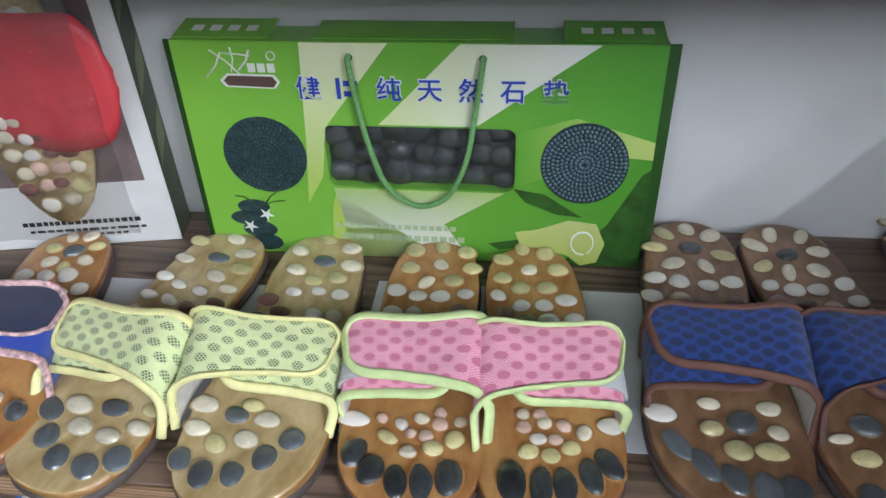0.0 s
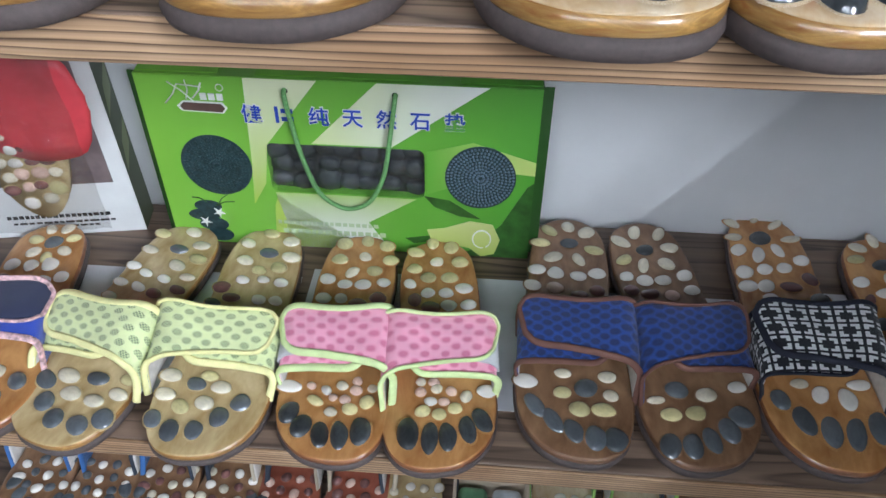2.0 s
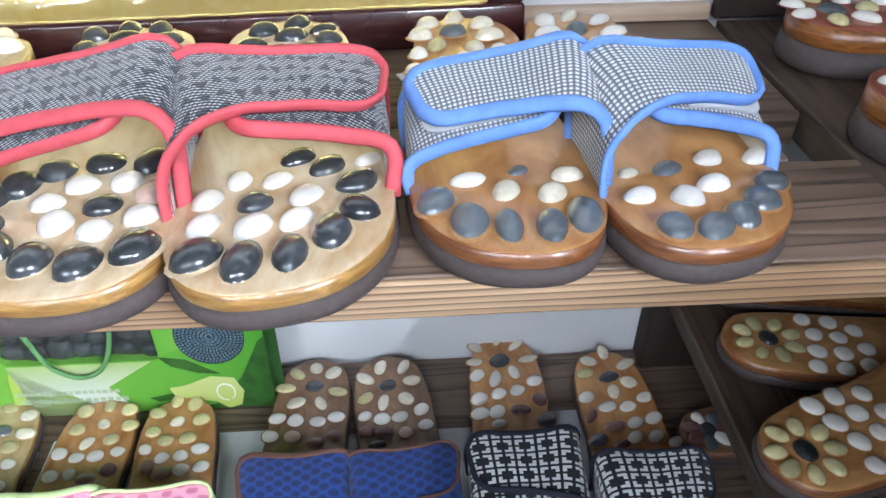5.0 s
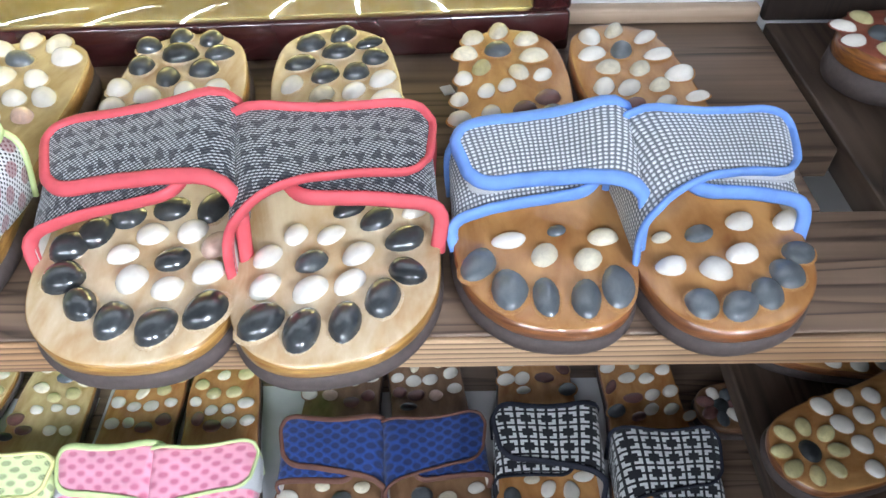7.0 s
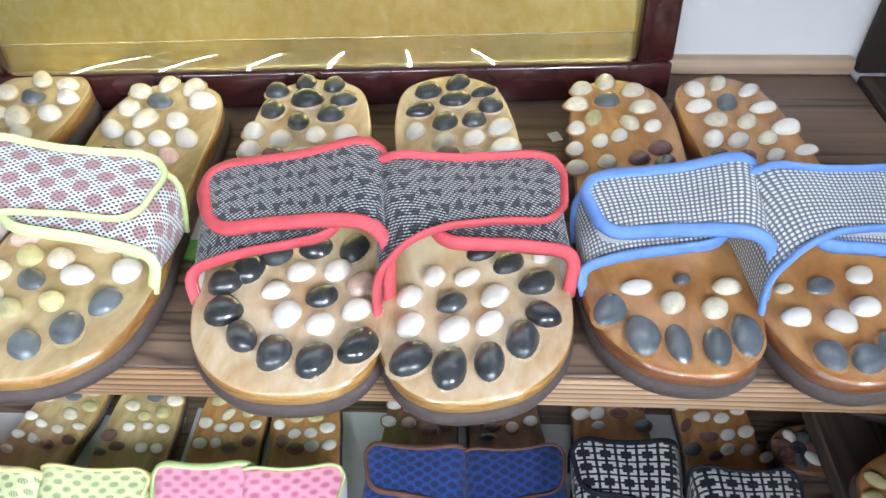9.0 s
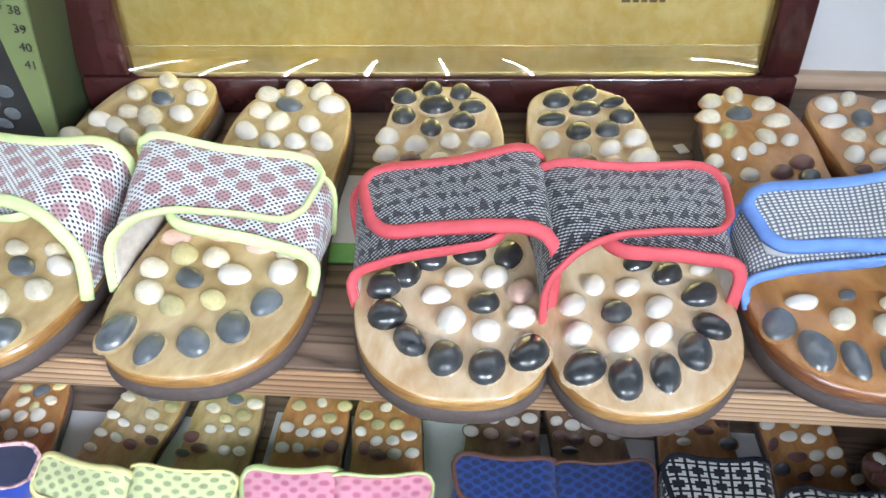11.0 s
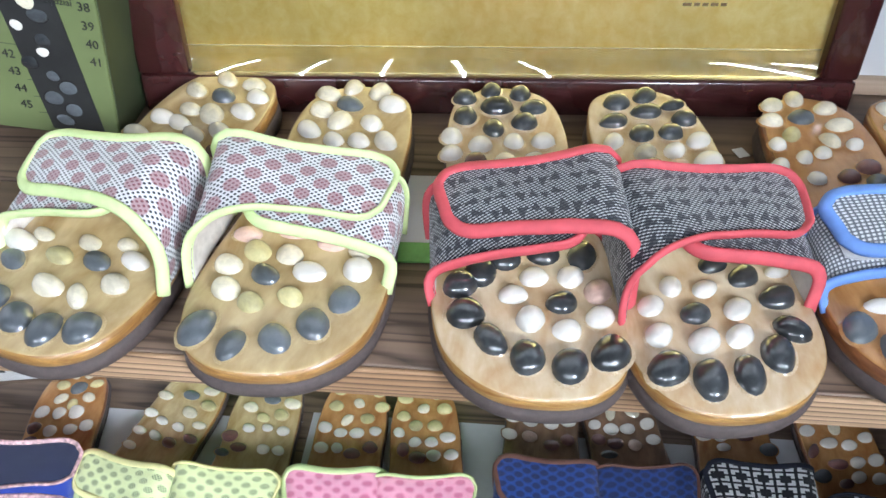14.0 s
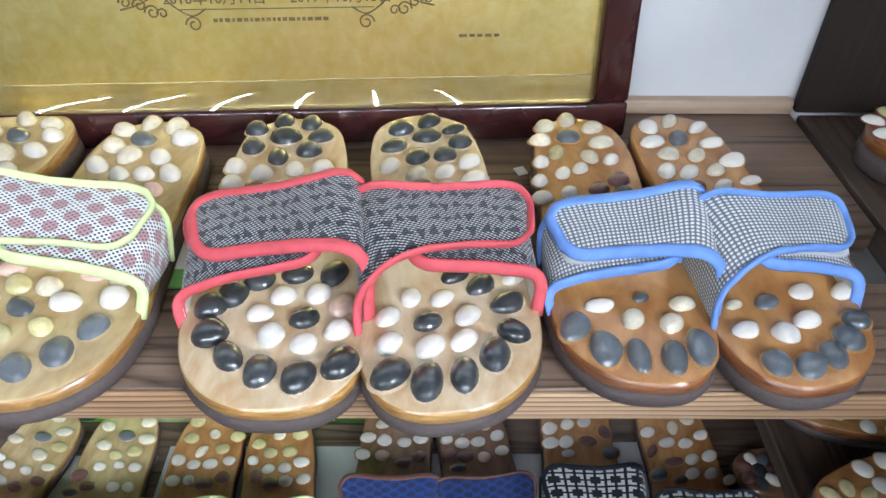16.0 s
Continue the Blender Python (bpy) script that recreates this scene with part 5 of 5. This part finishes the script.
    spots = [(x0 + 0.010 + 0.0215 * i + rnd.uniform(-0.004, 0.004), z0 + 0.008 + 0.0185 * k + rnd.uniform(-0.003, 0.003), rnd.uniform(0.010, 0.0125)) for i in range(7) for k in range(3)]
    stones_at(bx, spots, lambda q: "black", 0.010, 8, 0.5)
    ob = part("window_film", film_sheet(x0 - 0.002, x1 + 0.002, z0 - 0.002, z1 + 0.002, 0.0035, 0.003, 4.0), FILM_DARK, bx, "crinkled clear film")
    ob.visible_shadow = False
    # cord handle
    pts = spline([(0.134, 0.004, 0.174), (0.134, -0.004, 0.172), (0.137, -0.006, 0.150), (0.144, -0.007, 0.110), (0.156, -0.008, 0.074), (0.174, -0.008, 0.058), (0.190, -0.008, 0.057), (0.206, -0.008, 0.068), (0.219, -0.008, 0.096), (0.226, -0.007, 0.135), (0.231, -0.005, 0.170), (0.231, 0.004, 0.173)], 8, False)
    part("cord_handle", tube_bm(pts, 0.0023, 10), ROPE, bx, "twisted green cord handle")
    for x in (0.134, 0.231):
        part("eyelet", poly_bm(disc(x, 0.1735, 0.0028, n=16), 0.0005), PRINT_BLACK, bx, smooth=False)


green_box()


# ---- packaged slippers in a white carton, lower shelf ----
def packet():
    w, h, d = 0.25, 0.29, 0.034
    m = pose(-0.303, 0.468, LOWER + 0.0005, -3.5, 0, 9.7) @ pose(-w, 0, 0)
    bx = thing("slipper_carton", m, "white and olive carton with red-strapped slippers in clear film", "box")
    part("front_panel", box_bm(0, w, 0, 0.001, 0, h), CARD_WHITE, bx, "white printed card", smooth=False)
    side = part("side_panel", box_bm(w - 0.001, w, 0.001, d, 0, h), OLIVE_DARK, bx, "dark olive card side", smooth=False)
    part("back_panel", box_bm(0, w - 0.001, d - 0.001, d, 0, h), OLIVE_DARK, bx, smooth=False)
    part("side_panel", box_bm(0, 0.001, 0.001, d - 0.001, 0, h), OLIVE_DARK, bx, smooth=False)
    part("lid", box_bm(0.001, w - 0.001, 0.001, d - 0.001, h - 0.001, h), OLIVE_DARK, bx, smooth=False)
    for k in range(4):
        z = 0.07 + 0.06 * k
        bm = bmesh.new()
        vs = [bm.verts.new((w + 0.0004, y, zz)) for y, zz in ((0.004, z), (0.028, z + 0.020), (0.032, z + 0.048), (0.012, z + 0.030))]
        bm.faces.new(vs)
        part("printed_band", bm, OLIVE, bx, smooth=False)
    # Dark brown panel added to deepen the background behind the film
    part("dark_liner", box_bm(0.004, w - 0.016, -0.0009, -0.0002, 0.062, h - 0.006), plain("dark_liner_card", (0.16, 0.12, 0.12), 0.6, var=0.3, scale=30), bx, "dark brown panel added behind the film", smooth=False)
    # brown footbeds pressed against the front
    for cx in (0.060, 0.165):
        pts = [(cx + 0.045 * math.cos(t) * (1.0 if math.sin(t) > 0 else 0.95), 0.148 + 0.118 * math.sin(t)) for t in [2 * math.pi * k / 36 for k in range(36)]]
        part("footbed", poly_bm(pts, 0.010), RESINS["honey"], bx, "honey-coloured footbed behind film")
        rnd = random.Random(int(cx * 1000))
        spots = []
        for i in range(6):
            for k in range(15):
                x, z = cx - 0.036 + 0.0145 * i + rnd.uniform(-0.003, 0.003), 0.036 + 0.0155 * k + rnd.uniform(-0.003, 0.003)
                if ((x - cx) / 0.040) ** 2 + ((z - 0.148) / 0.110) ** 2 < 1 and not 0.128 < z < 0.205:
                    spots.append((x, z, rnd.uniform(0.0062, 0.0088)))
        stones_at(bx, spots, lambda q: q.choice(["cream", "white", "cream", "yellow", "pink", "plum"]), -0.0105, int(cx * 1000), 0.6, "honey")
    # the red strap across both
    bm = bmesh.new()
    n = 30
    rows = []
    for i in range(n + 1):
        x = 0.028 + 0.217 * i / n
        u = i / n
        lo = 0.136 - 0.034 * u + 0.012 * math.sin(u * 7.0)
        hi = 0.258 - 0.062 * u + 0.010 * math.cos(u * 6.0)
        if u > 0.9:
            mid, f = (lo + hi) / 2, math.sqrt(max(0.0, 1 - ((u - 0.9) / 0.1) ** 2))
            lo, hi = mid + (lo - mid) * max(f, 0.15), mid + (hi - mid) * max(f, 0.15)
        y = -0.016 - 0.004 * math.sin(u * 9)
        rows.append([bm.verts.new((x, y - 0.003 * math.sin(math.pi * k / 6), lo + (hi - lo) * k / 6)) for k in range(7)])
    for a, b in zip(rows, rows[1:]):
        for k in range(6):
            bm.faces.new((a[k], b[k], b[k + 1], a[k + 1]))
    st = part("strap", bm, RED_STRAP, bx, "red cloth strap")
    so = st.modifiers.new("thickness", "SOLIDIFY")
    so.thickness = 0.002
    for k in range(6):
        ob = part("writing_line", box_bm(0, 0.0085, 0, 0.0008, 0, 0.010, 0.0002), PRINT_BLACK, bx, smooth=False)
        ob.matrix_basis = pose(0.098 + 0.0125 * k, -0.0258, 0.148 + 0.0048 * k, 0, -20, 0)
    rnd = random.Random(12)
    bars(bx, PRINT_BLACK, 0.118, 0.0225, [rnd.uniform(0.0035, 0.0055) for _ in range(18)], 0.0042, 0.0013)
    bars(bx, PRINT_BLACK, 0.122, 0.0155, [rnd.uniform(0.004, 0.009) for _ in range(13)], 0.0026, 0.0016)
    bars(bx, PRINT_BLACK, 0.150, 0.0105, [rnd.uniform(0.004, 0.009) for _ in range(8)], 0.0024, 0.0016)
    bars(bx, PRINT_BLACK, 0.050, 0.0145, [0.007, 0.008, 0.009], 0.0075, 0.003)
    fl = part("clear_bag", film_sheet(0.002, 0.232, 0.030, 0.285, -0.030, 0.006, 9.0), FILM, bx, "crinkled clear plastic bag")
    fl.visible_shadow = False


packet()


# ---- olive size carton on the upper shelf ----
def size_box():
    w, h, d = 0.20, 0.26, 0.05
    bx = thing("slipper_carton", pose(-0.202, 0.397, UPPER + 0.0005, -2, 8, 3) @ pose(-w, 0, 0), "olive green carton printed with shoe sizes and dark pebbles", "box")
    part("body", box_bm(0, w, 0, d, 0, h, 0.001), OLIVE, bx, smooth=False)
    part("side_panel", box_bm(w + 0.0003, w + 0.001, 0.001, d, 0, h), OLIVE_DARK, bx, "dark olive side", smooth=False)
    part("printed_band", poly_bm([(w - 0.046, 0.004), (w - 0.010, 0.004), (w - 0.052, h), (w - 0.092, h)], 0.0004), PRINT_BLACK, bx, "black print with pebbles", smooth=False)
    rnd = random.Random(21)
    spots = [(w - 0.029 - 0.0023 * k + rnd.uniform(-0.011, 0.011), 0.012 + 0.0085 * k, rnd.uniform(0.0040, 0.0075)) for k in range(27)]
    stones_at(bx, spots, lambda q: q.choice(["grey", "grey", "cream", "white", "black"]), -0.0004, 22, 0.12)
    for k, num in enumerate(("37", "38", "39", "40", "41")):
        write(num, 0.0085, PRINT_BLACK, bx, w - 0.0125 + 0.0005 * k, 0.108 - 0.0125 * k, -0.0008)
    write("Dydžiai", 0.0062, PRINT_BLACK, bx, w - 0.033, 0.098, -0.0008)
    for k, num in enumerate(("42", "43", "44", "45")):
        write(num, 0.0085, PRINT_BLACK, bx, w - 0.068 + 0.001 * k, 0.056 - 0.0125 * k, -0.0008)
        bars(bx, PRINT_BLACK, w - 0.056 + 0.001 * k, 0.0535 - 0.0125 * k, [0.010], 0.0004, 0.0)
    write("Dydžiai", 0.0075, PRINT_BLACK, bx, w - 0.100, 0.050, -0.0008)
    bars(bx, PRINT_BLACK, w - 0.105, 0.066, [0.055], 0.0004, 0.0)


size_box()


# ---- framed gold plaque leaning on the wall ----
def gold_mat():
    m, n, l, b = mat("gold_plate")
    v = mapped(n, l, None, (1, 1, 1))
    ns = noise_node(n, l, v, 90.0, 5, 0.65, 0.4)
    r = ramp(n, [(0.30, (0.86, 0.64, 0.18)), (0.72, (0.98, 0.82, 0.34))])
    l.new(ns.outputs[0], r.inputs[0])
    l.new(r.outputs[0], b.inputs["Base Color"])
    b.inputs["Metallic"].default_value = 1.0
    mr = n.new("ShaderNodeMapRange")
    mr.inputs[3].default_value, mr.inputs[4].default_value = 0.30, 0.42
    b.inputs["Coat Weight"].default_value = 0.5
    b.inputs["Coat Roughness"].default_value = 0.04
    l.new(noise_node(n, l, v, 26.0, 4).outputs[0], mr.inputs[0])
    l.new(mr.outputs[0], b.inputs["Roughness"])
    bump(n, l, noise_node(n, l, v, 140.0, 4).outputs[0], b, 0.05, 0.001)
    return m


GOLD = gold_mat()
FRAME = plain("mahogany_lacquer", (0.045, 0.012, 0.012), 0.22, var=0.25, scale=25, coat=0.6)
ENGRAVE = plain("engraved_line", (0.16, 0.10, 0.03), 0.5, var=0.15)


CLEAR = clear_film("fold_film", 0.06, 0.012)
PRINT_PALE_GOLD = plain("pale_gold_crease", (0.86, 0.74, 0.42), 0.25, 0.6, var=0.1)


def plaque():
    w, h = 0.525, 0.36
    m = pose(-0.198, 0.436, UPPER + 0.0005, -8.0, 0, 3.06)
    pl = thing("framed_plaque", m, "gold metal certificate plaque in a dark mahogany frame", "plaque")
    part("plate", box_bm(0.030, w - 0.022, 0.010, 0.013, 0.024, h - 0.024), GOLD, pl, "engraved gold plate", smooth=False)
    part("backing", box_bm(0.010, w - 0.010, 0.0135, 0.020, 0.010, h - 0.010), FRAME, pl, smooth=False)
    part("frame_rail", box_bm(0.0, w, 0, 0.022, 0, 0.029, 0.003), FRAME, pl)
    part("frame_rail", box_bm(0.0, w, 0, 0.022, h - 0.029, h, 0.003), FRAME, pl)
    part("frame_stile", box_bm(0.0, 0.038, 0.0003, 0.0217, 0.029, h - 0.029, 0.003), FRAME, pl)
    part("frame_stile", box_bm(w - 0.027, w, 0.0003, 0.0217, 0.029, h - 0.029, 0.003), FRAME, pl)
    # clear film folded along the foot of the plate
    bm = bmesh.new()
    n = 60
    profile = [(0.0010, 0.0296), (0.0025, 0.0330), (0.0039, 0.0366), (0.0051, 0.0400), (0.0060, 0.0430), (0.0070, 0.0500)]
    lines = [[bm.verts.new((0.036 + (w - 0.066) * k / n, y + 0.00002 * noise.noise(Vector((k * 0.3, z * 60, 0))), z)) for k in range(n + 1)] for y, z in profile]
    for a, b in zip(lines, lines[1:]):
        for k in range(n):
            bm.faces.new((a[k], a[k + 1], b[k + 1], b[k]))
    fold = part("film_fold", bm, CLEAR, pl, "clear film fold with a bright crease")
    fold.visible_shadow = False
    part("film_crease", tube_bm([(0.036 + (w - 0.066) * k / 20, 0.0066, 0.0502) for k in range(21)], 0.0004, 5), PRINT_PALE_GOLD, pl)
    y = 0.0092
    write("2016年10月14日 — 2019年10月13日", 0.0105, ENGRAVE, pl, 0.262, 0.1065, y, align="CENTER", label="engraved dates")
    part("engraved_rule", box_bm(0.192, 0.330, y, y + 0.0006, 0.1022, 0.1028), ENGRAVE, pl, smooth=False)
    rnd = random.Random(7)
    bars(pl, ENGRAVE, 0.214, 0.0935, [rnd.uniform(0.002, 0.005) for _ in range(19)], 0.0026, 0.0013, y)
    for sgn in (-1, 1):
        for cx, cz, r, turns in ((0.062, 0.092, 0.006, 1.3), (0.090, 0.101, 0.0055, 1.3), (0.098, 0.106, 0.005, 1.2), (0.083, 0.100, 0.004, 1.1), (0.108, 0.108, 0.0045, 1.2)):
            pts = []
            for k in range(22):
                a = k * turns * 2 * math.pi / 21
                rr = r * (1 - 0.72 * k / 21)
                pts.append((0.262 + sgn * (cx + rr * math.cos(a)), y, cz + rr * math.sin(a)))
            part("engraved_scroll", tube_bm(pts, 0.0006, 5), ENGRAVE, pl)
        pts = spline([(0.262 + sgn * 0.052, y, 0.103), (0.262 + sgn * 0.062, y, 0.098), (0.262 + sgn * 0.072, y, 0.103), (0.262 + sgn * 0.084, y, 0.112), (0.262 + sgn * 0.100, y, 0.106), (0.262 + sgn * 0.112, y, 0.103)], 5, False)
        part("engraved_scroll", tube_bm(pts, 0.0006, 5), ENGRAVE, pl)
    bars(pl, ENGRAVE, 0.392, 0.0795, [0.006, 0.004, 0.004, 0.005, 0.004], 0.0022, 0.0018, y)


plaque()
tagged(part("trim", box_bm(0.30, 0.4745, WALL - 0.012, WALL - 0.0005, UPPER + 0.0005, UPPER + 0.013, 0.002), wood("pale_trim", (0.40, 0.28, 0.19), (0.66, 0.52, 0.40), 0, 0.3)), "pale wood strip along the foot of the wall", "trim", kind="structure")

# white paper lying under the slippers
PAPER = plain("paper", (0.66, 0.67, 0.70), 0.7, var=0.05, scale=40)
for x0, x1, y0, y1 in ((-0.345, -0.125, 0.27, 0.412), (-0.115, 0.118, 0.275, 0.424), (0.118, 0.29, 0.28, 0.415), (0.292, 0.40, 0.29, 0.43)):
    tagged(part("paper_sheet", box_bm(x0, x1, y0, y1, LOWER + 0.0003, LOWER + 0.0009), PAPER, smooth=False), "white paper sheet lying on the shelf", "paper", "paper sheets")
for x, y, sx, r in ((0.239, 0.414, 0.004, 20),):
    pc = part("paper_scrap", box_bm(-sx, sx, -0.005, 0.005, 0, 0.0012, 0.0004), PAPER)
    pc.matrix_basis = pose(x, y, UPPER + 0.0004, 0, 0, r)
    tagged(pc, "white paper crumb on the shelf", "scrap")

leaflet = thing("leaflet", pose(0.019, 0.286, UPPER + 0.0004, 0, 0, 2), "white leaflet with a green strip lying between the slippers", "leaflet")
part("sheet", box_bm(-0.030, 0.030, 0.017, 0.084, 0, 0.0012, 0.0003), PAPER, leaflet, smooth=False)
part("green_strip", box_bm(-0.030, 0.030, 0.0, 0.0167, 0, 0.0014, 0.0003), plain("green_tag", (0.16, 0.42, 0.10), 0.5, var=0.25), leaflet, "green printed strip", smooth=False)

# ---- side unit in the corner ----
# Planks run on unseen to y = -0.50 to shade the lower right shelf
shelf(0.480, 0.95, -0.50, WALL - 0.012, UPPER + 0.001, SIDE_SHELF_SHADED, "brown plank of the corner shelf", 0.024)
shelf(0.492, 0.95, -0.50, WALL - 0.012, SIDE, SIDE_SHELF_SHADED, "brown plank of the lower corner shelf, darkened for shade", 0.022)
tagged(part("shelf_post", box_bm(0.476, 0.553, WALL - 0.030, WALL - 0.001, 0.0, UPPER - 0.026, 0.002), POST), "dark stained upright post against the wall", "post")
tagged(part("shelf_post", box_bm(0.478, 0.95, WALL - 0.011, WALL - 0.001, UPPER + 0.0015, 1.75, 0.002), POST), "dark stained upright board above the corner shelf", "post")
tagged(part("shelf_post", box_bm(0.90, 0.95, -0.50, -0.45, 0.0, 1.75, 0.002), POST), "dark stained upright post", "post")
# Unseen closing board, added to keep light off the corner from the right
tagged(part("side_light_block", box_bm(0.951, 0.972, -0.50, WALL - 0.002, 0.0, 1.75, 0.002), POST), "unseen dark board added to block light from the right", "board")

bare = dict(SPECS["hound"])
bare.update(bare=True, thick=(0.022, 0.022), heel=(0, 245, 8, 22, 25, "black", "yellow"), petal=0.0068, petal_ratio=1.4, turn=1, toe_colors=["grey"] * 5,
            rows=[(-28, 208, "white"), (-10, 202, "white"), (10, 204, "white"), (28, 208, "white"), (-28, 186, "white"), (-9, 182, "white"), (10, 183, "white"), (28, 186, "white"), (-20, 166, "white"), (2, 162, "white"), (22, 165, "white")])
dark2 = dict(bare)
dark2.update(resin="brown", width=0.072, heel=(0, 185, 7, 16, 17, "black", ["plum", "grey", "white"]), rows=[(-18, 160, "white"), (0, 156, "plum"), (18, 158, "grey")])
red = dict(bare)
red.update(resin="red", thick=(0.034, 0.034), heel=(0, 245, 7, 24, 27, "grey", ["white", "yellow"]))
slipper(bare, (0.79, 0.465), (0.520, 0.490), SIDE, 1, "amber resin slipper with yellow and white pebbles", "slippers on the corner shelf", 401)
slipper(bare, (0.78, 0.345), (0.505, 0.402), SIDE, -1, "amber resin slipper with yellow and white pebbles", "slippers on the corner shelf", 402)
slipper(bare, (0.735, 0.345), (0.480, 0.254), SIDE + 0.0235, 1, "amber resin slipper resting on its neighbour", "slippers on the corner shelf", 403)
slipper(red, (0.76, 0.415), (0.492, 0.420), UPPER + 0.001, 1, "red-brown resin slipper with thick foam sole", "slippers on the upper corner shelf", 404)
slipper(red, (0.76, 0.298), (0.482, 0.300), UPPER + 0.001, -1, "red-brown resin slipper with thick foam sole", "slippers on the upper corner shelf", 405)
slipper(dark2, (0.690, 0.400), (0.484, 0.378), LOWER, 1, "dark brown slipper in the shade beside the post", "", 406)

# ---- third shelf, just in view under the lower one ----
def plain_spec(resin_name, color, trim, stones, width=0.088):
    sp = dict(SPECS["lime"])
    c = cloth("plain_cloth", paint_plain(color), 0.6, 0.1)
    sp.update(width=width, resin=resin_name, fabric=c, under=c, trim=trim, ball=[(x, y, 6.5, stones[i % len(stones)]) for i, (x, y) in enumerate([(34, 50), (18, 46), (2, 44), (-14, 48), (-28, 58), (26, 66), (8, 62), (-10, 66), (-26, 76), (30, 84), (12, 82), (-6, 84)])],
              heel=(0, 200, 8, 20, 22, stones[0], stones), rows=[(x, y, stones[(i + 1) % len(stones)]) for i, (x, y) in enumerate([(-24, 170), (-4, 168), (18, 170), (-22, 152), (0, 150), (20, 152)])], strap=(0.070, 0.138, 0.080, 0.066))
    return sp


SLATE_TRIM = plain("slate_edge", (0.03, 0.04, 0.06), 0.6)
BEIGE_TRIM = plain("beige_edge", (0.44, 0.37, 0.28), 0.6)
TINT_TRIM = plain("blue_edge", (0.05, 0.14, 0.36), 0.5)
LIME2_TRIM = plain("lime_edge", (0.34, 0.60, 0.14), 0.5)
THIRD_ROW = [
    (plain_spec("brown", (0.07, 0.17, 0.42), TINT_TRIM, ["white", "grey"]), -0.500, -0.418, "blue moulded slipper with white pebbles"),
    (plain_spec("brown", (0.05, 0.07, 0.10), SLATE_TRIM, ["cream", "plum", "white"]), -0.335, -0.255, "slate slipper with cream and plum pebbles"),
    (plain_spec("red", (0.50, 0.44, 0.35), BEIGE_TRIM, ["pink", "plum"]), -0.178, -0.092, "beige slipper with pink pebbles on plum footbed"),
    (plain_spec("honey", (0.07, 0.09, 0.13), SLATE_TRIM, ["cream", "white"], 0.080), -0.018, None, "slate slipper with a pale flap"),
    (plain_spec("pale", (0.26, 0.52, 0.12), LIME2_TRIM, ["white"]), 0.172, 0.254, "lime green slipper with a tan footbed"),
    (plain_spec("brown", (0.10, 0.12, 0.12), SLATE_TRIM, ["white", "yellow"]), 0.335, None, "grey slipper with white and green pebbles"),
    (plain_spec("brown", (0.02, 0.03, 0.06), SLATE_TRIM, ["white", "grey"]), 0.425, None, "navy slipper in the shade"),
]
for k, (sp, xa, xb, label) in enumerate(THIRD_ROW):
    slipper(sp, (xa, 0.296), (xa - 0.004, 0.508), THIRD, 1, label, "slippers on the third shelf", 500 + k)
    if xb is not None:
        slipper(sp, (xb, 0.296), (xb + 0.004, 0.508), THIRD, -1, label, "slippers on the third shelf", 520 + k)
dark = dict(bare)
dark.update(resin="brown", heel=(0, 245, 8, 22, 25, "black", "black"), ball=[(x, y, 8, "black") for x, y in ((-20, 60), (0, 55), (20, 62))])
slipper(dark, (0.80, 0.360), (0.545, 0.352), THIRD, 1, "brown resin slipper with black pebbles", "slippers on the third shelf", 540)


def tray_box():
    w, d, h, t = 0.092, 0.10, 0.060, 0.004
    bx = thing("open_carton", pose(0.030, 0.285, THIRD + 0.0005), "cream card tray holding green and white packets", "box")
    part("base", box_bm(0, w, 0, d, 0, t), BEIGE_TRIM, bx, smooth=False)
    card = plain("cream_card", (0.62, 0.52, 0.40), 0.6, var=0.06)
    for a in ((0, w, 0, t, t, h), (0, w, d - t, d, t, h), (0, t, t, d - t, t, h), (w - t, w, t, d - t, t, h)):
        part("wall_panel", box_bm(*a, 0.0008), card, bx, smooth=False)
    for k, (x, col) in enumerate(((0.024, (0.12, 0.26, 0.14)), (0.066, (0.55, 0.58, 0.62)))):
        ob = part("packet", box_bm(x - 0.018, x + 0.018, 0.012, 0.088, 0.0045, 0.046, 0.008, 3), plain("packet_film", col, 0.35, var=0.25, scale=50), bx)


tray_box()

# ---- ceiling lamps: left row inferred, right row added ----
def tube_glow(name, strength):
    m, n, l, b = mat(name)
    b.inputs["Base Color"].default_value = (0.8, 0.8, 0.8, 1)
    b.inputs["Emission Color"].default_value = (0.93, 0.97, 1.0, 1)
    b.inputs["Emission Strength"].default_value = strength
    return m


for row, glow in ((LAMP_X, tube_glow("tube_light", LAMP_GLOW)), (ADDED_LAMP_X, tube_glow("added_tube_light", ADDED_GLOW))):
    for x in row:
        lamp = thing("ceiling_and_added_lamp", pose(x, -1.9, 2.5), "slim white ceiling tube lamp, switched on; right-hand row added", "ceiling lamp", "rows of ceiling lamps")
        part("housing", box_bm(-0.035, 0.035, -0.62, 0.62, -0.018, 0.0, 0.004), CEIL, lamp)
        part("tube", tube_bm([(0, -0.6, -0.040), (0, 0, -0.040), (0, 0.6, -0.040)], 0.008, 10), glow, lamp, "glowing white tube")
        for y in (-0.605, 0.605):
            part("tube_holder", box_bm(-0.018, 0.018, y - 0.006, y + 0.006, -0.058, -0.018, 0.003), CEIL, lamp)

# low daylight-coloured fill, added through an unseen opening in the front wall
for x in (-1.9, -1.1):
    li = bpy.data.lights.new("front_fill", "AREA")
    li.shape, li.size, li.size_y, li.energy, li.color = "RECTANGLE", 0.62, 1.9, FRONT_FILL_W, (0.86, 0.94, 1.0)
    lo = new("front_fill", li)
    lo.matrix_basis = pose(x, -3.64, 1.1, 90, 0, 0)
